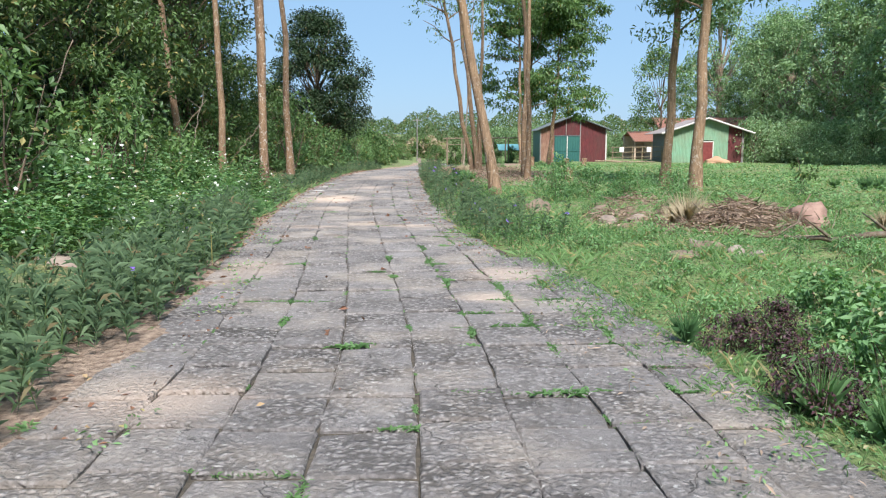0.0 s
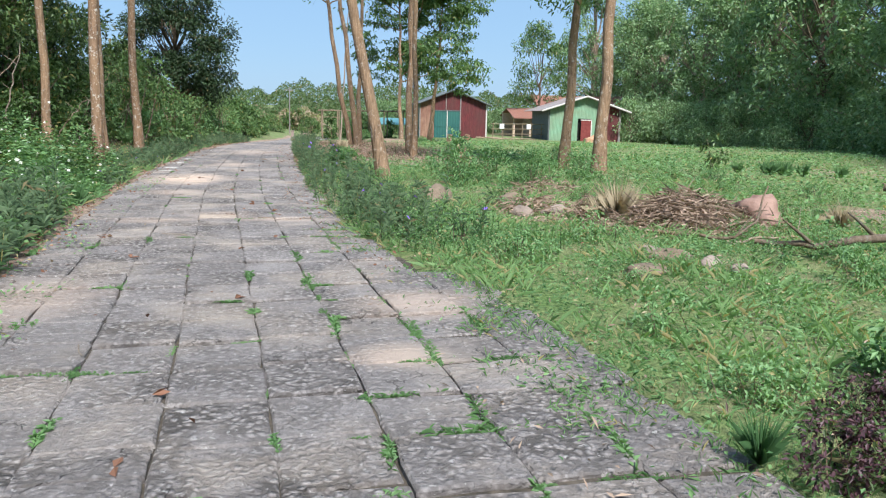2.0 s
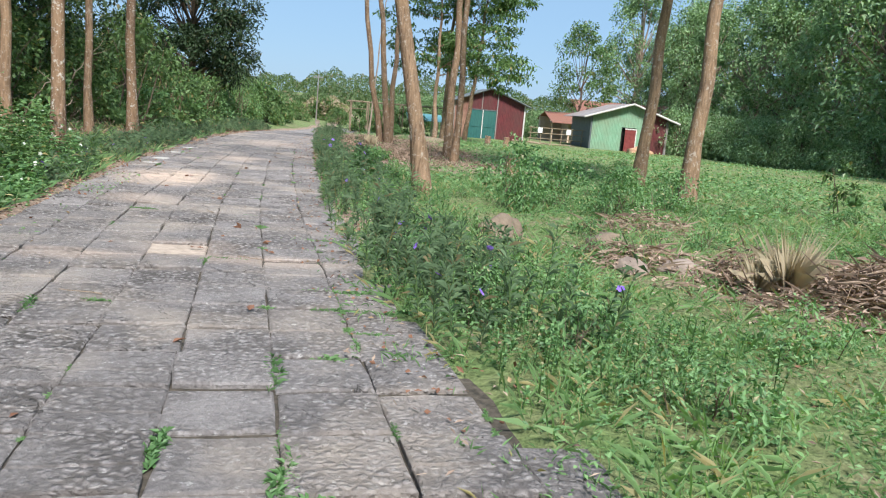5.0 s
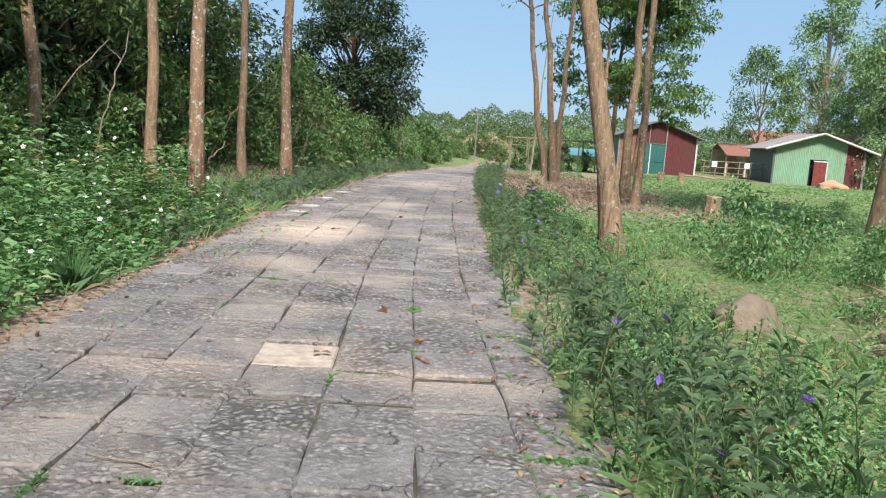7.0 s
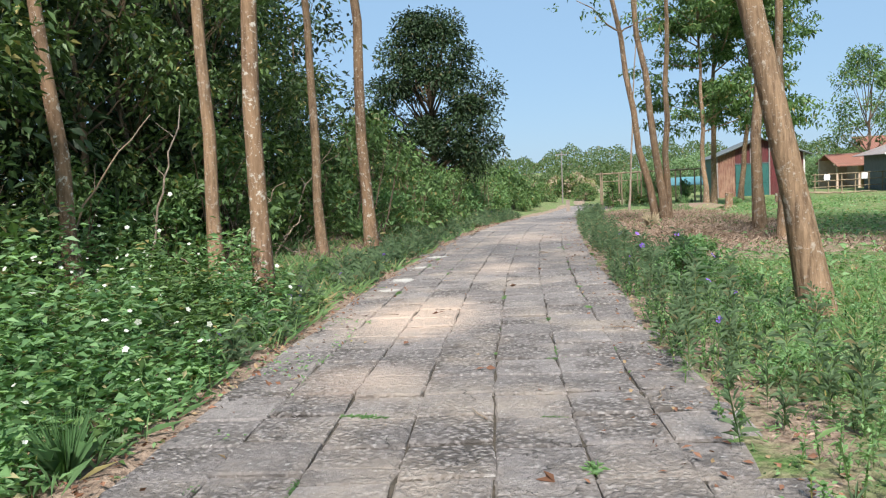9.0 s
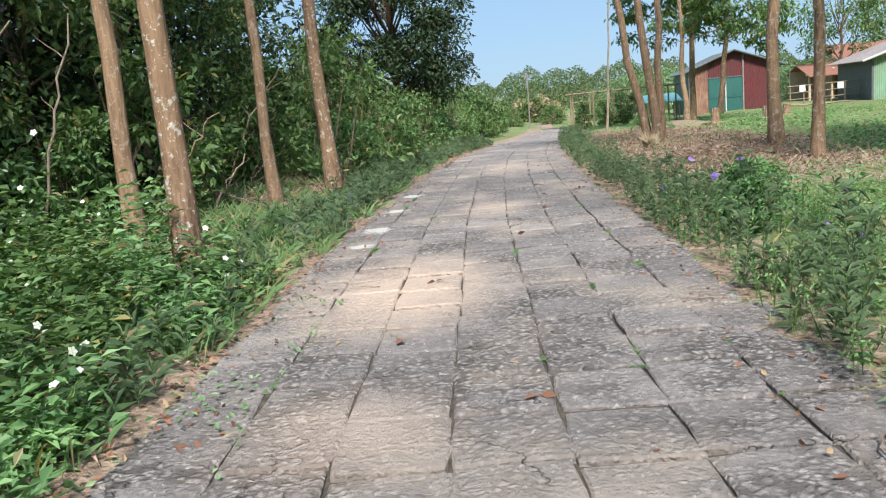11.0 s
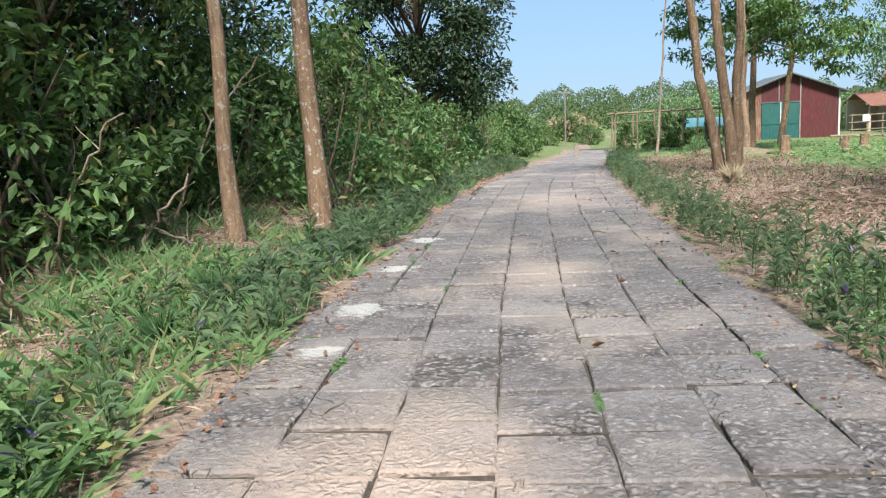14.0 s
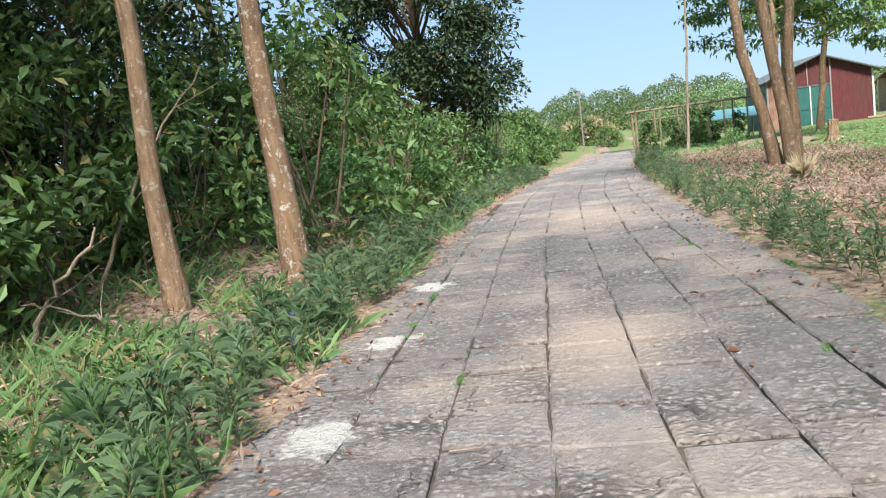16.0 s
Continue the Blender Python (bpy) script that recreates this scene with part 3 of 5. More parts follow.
low = broad_tree("thicket_tree", 3.6, 1.7, 0.2, 60, 110, 0.13, M_LEAF_DARK, "low dark-green tree at the end of the thicket", 0.05, group="thicket trees", stems=3, tight=0.7)
scatter([low], [(-8.2, 34.0), (-8.8, 37.0), (-8.0, 39.5), (-9.0, 42.5), (-7.6, 45.0), (-8.6, 48.0), (-10.4, 45.5), (-7.0, 36.3), (-10, 53), (-9, 58)], 0.75, 1.05)

# undergrowth
s1 = broad_tree("bush", 1.7, 1.0, 0.1, 26, 38, 0.135, M_LEAF_MID, "leafy green bush of the undergrowth", 0.02, "bush", "undergrowth bushes", 5)
s2 = broad_tree("bush", 2.3, 1.1, 0.1, 28, 38, 0.13, M_LEAF_MID, "dark-green twiggy bush of the undergrowth", 0.02, "bush", "undergrowth bushes", 6)
s3 = broad_tree("bush", 1.2, 0.8, 0.05, 22, 40, 0.125, M_LEAF_BRIGHT, "bright-green low bush of the undergrowth", 0.015, "bush", "undergrowth bushes", 5)
spots = [(-6.7 - 0.7 * float(ease(15, 19, y) * (1 - ease(32, 36, y))) + rng.uniform(-0.4, 0.4), y + rng.uniform(-0.4, 0.4)) for y in np.arange(-3, 47, 1.25)]
spots += [(-5.4 + rng.uniform(-0.5, 0.4), y) for y in np.arange(2, 17, 1.3)]
spots += [(-5.0 + rng.uniform(-0.4, 0.4), y) for y in np.arange(30, 58, 1.5)]
spots += [(-6.9, 22.9), (-6.8, 25.0), (-6.6, 29.0)]
scatter([s1, s2, s3], spots, 0.75, 1.25)
w1 = broad_tree("bush", 0.95, 0.7, 0.05, 26, 50, 0.085, M_LEAF_BRIGHT, "bright-green weedy bush in the field", 0.012, "bush", "field bushes", 4)
w2 = broad_tree("bush", 1.1, 0.75, 0.05, 24, 50, 0.1, M_LEAF_BRIGHT, "green leafy bush in the field", 0.012, "bush", "field bushes", 4)
scatter([w2, w1], [(3.2, 18.3), (4.1, 19.2), (3.3, 19.6), (5.2, 19.0), (6.4, 20.0), (4.7, 18.1), (9, 29), (3.6, 48), (4.4, 47), (7.5, 51)], 0.5, 0.8)
sap = broad_tree("sapling", 1.25, 0.42, 0.35, 11, 12, 0.13, M_LEAF_DARK, "dark-leaved sapling standing alone in the field", 0.014, "sapling", "", 2, M_BARK_DARK)
sap.matrix_basis = pose(10.0, 20.4, float(land(10.0, 20.4)))

# woods beyond the field
f1 = broad_tree("forest_tree", 17, 5.2, 1.5, 120, 80, 0.36, M_LEAF_FOREST, "tall green forest tree at the field's edge", 0.25, group="forest trees", tight=0.55, bark=M_TWIG)
f2 = broad_tree("forest_tree", 14, 5.0, 0.8, 120, 80, 0.34, M_LEAF_FOREST, "dense leafy green forest tree at the field's edge", 0.22, group="forest trees", tight=0.55, bark=M_TWIG)
f3 = broad_tree("forest_tree", 19, 4.4, 3.0, 90, 88, 0.38, M_LEAF_FOREST, "tall airy forest tree at the field's edge", 0.25, group="forest trees")
spots = []
for i, t in enumerate(np.linspace(0, 1, 15)):
    x, y = 22 + 16 * t, 6 + 88 * t
    for row in range(2):
        spots.append((x + 6.5 * row + rng.uniform(-1.5, 1.5) + 6 * math.sin(t * 3), y + rng.uniform(-2, 2) + 3 * (row % 2)))
spots += [(37, 98), (41, 94), (45, 99), (40, 105), (50, 96)]
scatter([f1, f2, f3], spots, 0.75, 1.1)
scatter([broad_tree("forest_tree", 10, 2.9, 3.0, 46, 110, 0.26, M_LEAF_MID, "small green tree behind the green shed", 0.14, group="", tight=0.8)], [(24.6, 82.0)], 1.0, 1.05)
b1 = broad_tree("forest_bush", 3.2, 2.6, 0.1, 60, 80, 0.22, M_LEAF_FOREST, "rounded green bush at the foot of the forest", 0.05, "bush", "forest bushes", 4)
scatter([b1], [(29.5, 69), (32, 68), (34.5, 66), (33, 61), (36, 70), (35.5, 57), (31.5, 73)] + [(16.8 + 16 * t + 6 * math.sin(t * 3) + rng.uniform(-1, 1), 6 + 66 * t) for t in np.linspace(0, 1, 22)] + [(x, 94 + rng.uniform(-3, 3)) for x in np.arange(6, 34, 2.6)], 0.7, 1.1)
b2 = broad_tree("field_shrub", 2.0, 1.7, 0.1, 34, 80, 0.2, M_LEAF_MID, "rounded green shrub near the path's far end", 0.04, "bush", "far shrubs", 4, tight=0.8)
scatter([b2], [(-3.8, 58), (-4.6, 61), (-5.4, 64), (-3.6, 66), (-6, 68), (-4.2, 71), (-8, 66), (-7, 73), (-2.5, 76), (-9, 78), (1.0, 82), (4, 80), (-12, 70), (9, 80), (-0.5, 90), (6, 88), (-5, 84)], 0.6, 1.1)


def far_woods(name, label, ang0, ang1, dist, hmax, n, mat, size):
    """A low belt of distant scrub and trees, uneven in height."""
    a = rng.uniform(ang0, ang1, n)
    d = dist * rng.uniform(0.85, 1.25, n)
    x, y = d * np.sin(a), 15 + d * np.cos(a)
    prof = 0.6 + 0.16 * np.sin(a * 13 + 0.5) + 0.12 * np.sin(a * 47 + 1) + 0.10 * np.sin(a * 103 + 2) + 0.09 * np.sin(a * 211)
    z = land(x, y) + hmax * np.clip(prof, 0.15, 1.2) * rng.uniform(0, 1, n) ** 0.8
    P = np.stack([x, y, z], 1)
    me = leaf_mesh(name, P, sphere_dirs(n), rng.uniform(0.6, 1.5, n) * size, size * 0.6, mat, 0.1)
    tagged(new(name, me), label, "woods", kind="stuff")


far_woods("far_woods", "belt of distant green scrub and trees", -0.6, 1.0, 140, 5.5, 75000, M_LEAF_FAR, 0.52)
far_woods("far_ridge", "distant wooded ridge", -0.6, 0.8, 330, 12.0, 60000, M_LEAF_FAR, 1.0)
far_woods("brown_scrub", "belt of reddish-brown dry scrub", -0.10, 0.03, 86, 2.8, 9000, M_LEAF_BROWN, 0.35)


# ---- sheds and house ----
def ribbed(x0, x1, zb, ztop, y, mat, pitch=0.11, amp=0.014, thick=0.03, name="panel"):
    """An upright ribbed sheet in the x-z plane, solid, its top edge following ztop(x)."""
    n = max(2, int((x1 - x0) / pitch) * 2)
    xs = np.linspace(x0, x1, n + 1)
    g = Geo()
    v, f = [], []
    for i, x in enumerate(xs):
        yy = y - amp * (1 if i % 2 else -1)
        v += [(x, yy, zb), (x, yy, ztop(x)), (x, y + thick, ztop(x)), (x, y + thick, zb)]
    for i in range(n):
        a, b = i * 4, i * 4 + 4
        f += [(a + j, b + j, b + (j + 1) % 4, a + (j + 1) % 4) for j in range(4)]
    f += [(0, 1, 2, 3), (n * 4 + 3, n * 4 + 2, n * 4 + 1, n * 4)]
    g.add(v, f)
    return g.mesh(name, mat)


def sheet_roof(x0, z0, x1, z1, y0, y1, mat, pitch=0.25, amp=0.02, thick=0.04, name="roof_sheet"):
    """A ribbed roof plane from (x0, z0) to (x1, z1), from y0 to y1; the ribs run down the slope."""
    n = max(2, int((y1 - y0) / pitch) * 2)
    v, f = [], []
    for i, y in enumerate(np.linspace(y0, y1, n + 1)):
        d = amp * (1 if i % 2 else -1)
        v += [(x0, y, z0 + d), (x1, y, z1 + d), (x1, y, z1 - thick), (x0, y, z0 - thick)]
    for i in range(n):
        a, b = i * 4, i * 4 + 4
        f += [(a + j, b + j, b + (j + 1) % 4, a + (j + 1) % 4) for j in range(4)]
    f += [(0, 1, 2, 3), (n * 4 + 3, n * 4 + 2, n * 4 + 1, n * 4)]
    g = Geo()
    g.add(v, f)
    return g.mesh(name, mat)


def box_part(name, parent, mat, *dims, label=""):
    g = Geo()
    g.box(*dims)
    return part(name, g.mesh(name, mat), parent, label)


def gable(w, eave, apex):
    return lambda x: apex - (apex - eave) * abs(x) / (w / 2)


def side_wall(x, y0, y1, h, mat, root, name="side_wall"):
    me = ribbed(y0, y1, 0, lambda s: h, 0, mat, 0.2, 0.014, 0.03, name)
    ob = part(name, me, root)
    ob.matrix_basis = Matrix.Translation((x, 0, 0)) @ pose(0, 0, 0, 0, 0, 90)
    return ob


def red_shed():
    root = empty("red_shed", (13.65, 72.0, -0.66), -2)
    tagged(root, "dark red sheet-metal shed with closed teal double door", "shed")
    w, e, a = 5.5, 3.0, 4.05
    top = gable(w, e, a)
    part("front_panel", ribbed(-2.75, -1.62, 0, top, 0, M_RUST_TIN), root, "rusted tan sheet metal")
    part("front_panel", ribbed(-1.62, -0.62, 2.42, top, 0, M_RED_TIN), root)
    part("front_panel", ribbed(-0.62, 0.62, 2.42, top, 0.01, M_RED_TIN), root)
    part("front_panel", ribbed(0.56, 2.75, 0, top, 0, M_RED_TIN), root)
    for x0, x1 in ((-1.6, -0.53), (-0.5, 0.54)):
        d = part("door_leaf", ribbed(x0, x1, 0.05, lambda s: 2.38, -0.03, M_TEAL, 0.18, 0.006), root, "teal painted door leaf")
        box_part("door_rail", d, M_TEAL, x0, -0.06, 1.1, x1, -0.04, 1.18)
    box_part("door_post", root, M_FASCIA, -0.55, -0.08, 0.0, -0.49, -0.04, 2.4, label="pale metal post")
    box_part("door_lintel", root, M_DARK_TIN, -1.64, -0.06, 2.38, 0.58, -0.02, 2.46)
    box_part("frame_post", root, M_ROOF_TIN, 0.55, -0.07, 0, 0.63, -0.02, 3.9)
    box_part("frame_post", root, M_ROOF_TIN, -0.66, -0.07, 2.46, -0.60, -0.02, 3.9)
    box_part("corner_post", root, M_FASCIA, 2.74, -0.06, 0, 2.84, 0.06, 2.98)
    box_part("corner_post", root, M_ROOF_TIN, -2.84, -0.06, 0, -2.74, 0.06, 2.98)
    side_wall(-2.75, 0.1, 6.4, e, M_TEAL, root)
    side_wall(2.78, 0.1, 6.4, e, M_RED_TIN, root)
    part("back_wall", ribbed(-2.75, 2.75, 0, top, 6.4, M_RED_TIN), root)
    for s in (-1, 1):
        part("roof_sheet", sheet_roof(0, a + 0.06, s * 3.2, e - 0.12, -0.35, 6.8, M_DARK_TIN), root, "dark ribbed roof sheet")
        g = Geo()
        g.tube([(0, -0.38, a + 0.05), (s * 3.2, -0.38, e - 0.13)], [0.06, 0.06], 6)
        part("fascia", g.mesh("fascia", M_DARK_TIN), root)
    root.scale = (1.09, 1.09, 1.09)
    return root


def green_shed():
    root = empty("green_shed", (24.7, 68.0, -0.58), -6)
    tagged(root, "mint-green sheet-metal shed with a red door ajar", "shed")
    w, e, a = 6.0, 2.75, 3.75
    top = gable(w, e, a)
    for x0, x1, m in ((-3.0, -1.5, M_MINT), (-1.5, -0.62, M_MINT), (0.55, 1.75, M_MINT), (1.75, 2.85, M_RED_TIN)):
        part("front_panel", ribbed(x0, x1, 0, top, 0, m), root, "dark red panel" if m is M_RED_TIN else "")
    part("front_panel", ribbed(-0.62, 0.55, 2.0, top, 0, M_MINT), root)
    # added black panel: the interior's shade is painted on, no room behind it
    box_part("shade_panel", root, M_SHADE_BLACK, -0.6, 0.35, 0, 0.53, 0.4, 2.0, label="black panel painting the shade behind the door")
    d = box_part("door_leaf", root, M_DOOR_RED, -0.34, -0.06, 0.02, 0.5, -0.02, 1.85, label="dark red door leaf")
    box_part("door_frame", d, M_FASCIA, -0.38, -0.08, 1.85, 0.56, -0.01, 1.93)
    box_part("door_frame", d, M_FASCIA, 0.5, -0.08, 0, 0.57, -0.01, 1.85)
    box_part("corner_post", root, M_ROOF_TIN, 2.84, -0.06, 0, 3.0, 0.1, 2.7)
    box_part("corner_post", root, M_DARK_TIN, -3.1, -0.06, 0, -2.98, 0.08, 2.7)
    side_wall(-3.0, 0.1, 7.5, e, M_DARK_TIN, root)
    side_wall(3.0, 0.1, 7.5, e, M_MINT, root)
    part("back_wall", ribbed(-3.0, 3.0, 0, top, 7.5, M_MINT), root)
    for s in (-1, 1):
        part("roof_sheet", sheet_roof(0, a + 0.08, s * 3.75, e - 0.17, -0.45, 7.9, M_ROOF_TIN), root)
        g = Geo()
        g.tube([(0, -0.48, a + 0.06), (s * 3.75, -0.48, e - 0.19)], [0.075, 0.075], 6)
        part("fascia", g.mesh("fascia", M_FASCIA), root, "pale fascia board")
    root.scale = (1.06, 1.06, 1.06)
    return root


def brick_house():
    root = empty("house", (34.1, 86.0, -0.55))
    tagged(root, "low house with orange clay-tiled roof and pink gable", "house")
    wall = Geo()
    wall.box(-7.5, 0, 0, 3.6, 9, 3.2)
    part("wall", wall.mesh("wall", M_CREAM), root)
    part("gable_wall", ribbed(-0.45, 3.95, 0, lambda s: 4.62 - abs(s - 1.75) * 0.77, -0.06, M_PINK, 0.5, 0.0, 0.2, "gable_wall"), root, "pink rendered gable")
    for s in (-1, 1):
        part("roof_slope", sheet_roof(1.75, 4.75, 1.75 + s * 2.6, 2.75, -0.6, 9, M_TILE, 0.24, 0.03, 0.08), root)
        g = Geo()
        g.tube([(1.75, -0.62, 4.7), (1.75 + s * 2.6, -0.62, 2.72)], [0.08, 0.08], 6)
        part("barge_board", g.mesh("barge_board", M_FASCIA), root)
    ob = part("roof_slope", sheet_roof(-0.6, 2.75, 4.5, 4.7, 0, 9.2, M_TILE, 0.24, 0.03, 0.08), root)
    ob.matrix_basis = Matrix.Translation((1.4, 0, 0)) @ pose(0, 0, 0, 0, 0, 90)
    box_part("door", root, M_DOOR_RED, -5.2, -0.04, 0, -4.2, 0.02, 2.1)
    return root


def outbuilding():
    root = empty("outbuilding", (24.9, 80.0, -0.55))
    tagged(root, "open-fronted outbuilding with a clay-tiled roof on posts", "outbuilding")
    box_part("back_wall", root, M_CREAM, -3.5, 4.0, 0, 4.5, 4.2, 2.7)
    box_part("side_wall", root, M_CREAM, -1.2, 1.0, 0, -1.0, 4.0, 2.6)
    for x in (-3.3, -1.6, 0.4, 2.4, 4.3):
        g = Geo()
        g.tube([(x, 0, 0), (x, 0, 2.15)], [0.1, 0.09], 8)
        part("post", g.mesh("post", M_CREAM), root)
    box_part("beam", root, M_WOOD, -3.6, -0.08, 2.08, 4.6, 0.08, 2.22)
    ob = part("roof_slope", sheet_roof(-0.6, 2.05, 2.6, 3.05, -4.8, 3.5, M_TILE, 0.24, 0.03, 0.08), root)
    ob.matrix_basis = pose(0, 0, 0, 0, 0, 90)
    ob = part("roof_slope", sheet_roof(2.6, 3.05, 5.0, 2.3, -4.8, 3.5, M_TILE, 0.24, 0.03, 0.08), root)
    ob.matrix_basis = pose(0, 0, 0, 0, 0, 90)
    return root


red_shed()
green_shed()
brick_house()
outbuilding()


def pole(name, parent, mat, a, b, r0, r1, seg=7, label=""):
    g = Geo()
    p = trunk_points(a, b, 5, 0.008)
    g.tube(p, np.linspace(r0, r1, 5), seg)
    return part(name, g.mesh(name, mat, True), parent, label)


def rail_fence():
    z = float(land(18.5, 70.5))
    root = empty("rail_fence", (17.0, 70.5, z))
    tagged(root, "weathered wooden rail fence between the sheds", "fence")
    for i in range(6):
        pole("post", root, M_WOOD, (i * 0.9, 0, -0.1), (i * 0.9 + 0.03, 0, 1.45), 0.05, 0.045)
    for h in (0.45, 0.9, 1.35):
        pole("rail", root, M_WOOD, (-0.2, -0.05, h), (4.9, -0.05, h + 0.06), 0.035, 0.03)
    for x in (0.6, 3.1):
        me = ribbed(x, x + 0.4, 0.95, lambda s: 1.38, -0.1, M_CLOTH, 0.12, 0.02, 0.01, "hung_cloth")
        ob = new("hung_cloth", me)
        ob.matrix_basis = Matrix.Translation((17.0, 70.5, z))
        tagged(ob, "pale cloth hung over the rail fence", "cloth", "hung cloths")


rail_fence()


def trellis():
    z = float(land(4, 60))
    root = empty("trellis", (1.7, 63.0, z))
    tagged(root, "low wooden trellis frame with climbing plants", "trellis")
    for x in np.linspace(0, 6.2, 6):
        for y in (0, 2.4):
            pole("post", root, M_WOOD, (x, y, -0.1), (x, y, 2.05), 0.055, 0.05)
    for y in (0, 2.4):
        pole("rail", root, M_WOOD, (-0.3, y, 2.05), (6.6, y, 2.1), 0.05, 0.045)
    for x in np.linspace(0, 6.2, 9):
        pole("crossbar", root, M_WOOD, (x, -0.3, 2.12), (x, 2.7, 2.13), 0.03, 0.03)
    pole("rail", root, M_WOOD, (-0.1, 0, 1.55), (3.0, 0, 1.55), 0.03, 0.03)
    return root


trellis()
vine = broad_tree("climbing_plant", 2.0, 0.6, 0.1, 16, 60, 0.2, M_LEAF_MID, "climbing plant growing up the trellis", 0.03, "plant", "climbing plants", 3)
scatter([vine], [(2.3, 63.2), (3.6, 62.8), (4.6, 63.0), (5.4, 63.3), (6.9, 63.1)], 0.75, 1.0)
g = Geo()
g.add(*[(np.array([(-1.4, 0, 0), (1.4, 0, 0), (1.4, 2.2, 0.5), (-1.4, 2.2, 0.5), (-1.4, 0, -0.05), (1.4, 0, -0.05), (1.4, 2.2, 0.45), (-1.4, 2.2, 0.45)]) + (0, 0, 1.25)), [(0, 1, 2, 3), (7, 6, 5, 4), (0, 4, 5, 1), (1, 5, 6, 2), (2, 6, 7, 3), (3, 7, 4, 0)]])
lean = empty("lean_to", (7.6, 66.5, -0.52))
tagged(lean, "small lean-to with a teal sheet roof", "lean-to")
part("roof_sheet", g.mesh("roof_sheet", M_BLUE_TIN), lean)
for x, y, h in ((-1.2, 0.2, 1.3), (1.2, 0.2, 1.3), (-1.2, 2.0, 1.68), (1.2, 2.0, 1.68)):
    pole("post", lean, M_WOOD, (x, y, -0.1), (x, y, h), 0.05, 0.05)

up = empty("utility_pole", (-0.95, 75.0, float(land(-0.95, 75))))
tagged(up, "thin grey concrete utility pole", "pole")
pole("shaft", up, M_ROOF_TIN, (0, 0, -0.3), (0.05, 0, 4.2), 0.06, 0.045)
box_part("cross_arm", up, M_ROOF_TIN, -0.4, -0.04, 3.9, 0.45, 0.04, 3.98)
mk = empty("marker_post", (-0.55, 60.0, float(land(-0.55, 60))))
tagged(mk, "short pale concrete post beside the path's end", "post")
box_part("shaft", mk, M_ROCK_PINK, -0.11, -0.11, -0.1, 0.11, 0.11, 0.7)
box_part("cap", mk, M_ROCK_PINK, -0.13, -0.13, 0.7, 0.13, 0.13, 0.76)


def mound(name, x, y, rx, ry, h, mat, label, category, seed):
    """A rounded stone or heap with an uneven surface."""
    bm = bmesh.new()
    bmesh.ops.create_icosphere(bm, subdivisions=3, radius=1)
    for v in bm.verts:
        n = noise.noise(v.co * 1.3 + Vector((seed, 0, 0))) * 0.35 + noise.noise(v.co * 3.5 + Vector((0, seed, 0))) * 0.14
        v.co *= 1 + n
        v.co = Vector((v.co.x * rx, v.co.y * ry, v.co.z * h))
    for f in bm.faces:
        f.smooth = True
    me = bpy.data.meshes.new(name)
    bm.to_mesh(me)
    bm.free()
    me.materials.append(mat)
    ob = new(name, me)
    ob.matrix_basis = pose(x, y, float(land(x, y)) + h * (0.2 if h > 0.2 else 0.05), 0, 0, seed * 40)
    return tagged(ob, label, category)


mound("rock", 2.25, 15.6, 0.36, 0.22, 0.22, M_ROCK, "tan rock half buried in weeds", "rock", 1)
mound("rock", 6.28, 12.4, 0.38, 0.3, 0.36, M_BOULDER, "pinkish boulder beside the dry brush", "rock", 2)
mound("rock", 3.6, 10.25, 0.16, 0.11, 0.11, M_ROCK_PINK, "pale grey stone in the grass", "rock", 3)
mound("rock", 3.68, 9.9, 0.23, 0.12, 0.10, M_ROCK, "flat tan stone in the grass", "rock", 4)
mound("rock", 3.15, 9.3, 0.26, 0.17, 0.08, M_ROCK, "flat tan stone sunk in grass", "rock", 5)
mound("rock", 3.86, 9.42, 0.16, 0.11, 0.09, M_ROCK_PINK, "small pinkish stone in grass", "rock", 6)
mound("rock", 4.05, 9.2, 0.12, 0.1, 0.08, M_ROCK_PINK, "small pale stone in grass", "rock", 7)
mound("rock", 3.4, 14.35, 0.2, 0.15, 0.12, M_ROCK_PINK, "greyish stone beside dry twigs", "rock", 8)
mound("rock", 3.95, 14.3, 0.22, 0.15, 0.12, M_ROCK_PINK, "pale stone beside dry brush", "rock", 13)
mound("rock", 3.55, 15.4, 0.28, 0.2, 0.2, M_ROCK, "tan rock under a leafy bush", "rock", 14)
mound("rock", -4.15, 8.6, 0.35, 0.25, 0.10, M_ROCK_PINK, "flat pale stone among undergrowth", "rock", 9)
mound("rock", -4.4, 9.4, 0.3, 0.22, 0.08, M_ROCK, "flat tan stone among undergrowth", "rock", 10)
mound("sand_heap", 24.6, 65.3, 1.4, 1.0, 0.45, M_SAND, "heap of orange sand before the green shed", "sand heap", 11)
mound("earth_heap", 5.5, 51.0, 2.2, 1.4, 0.2, M_EARTH, "low heap of bare brown earth", "earth heap", 12)


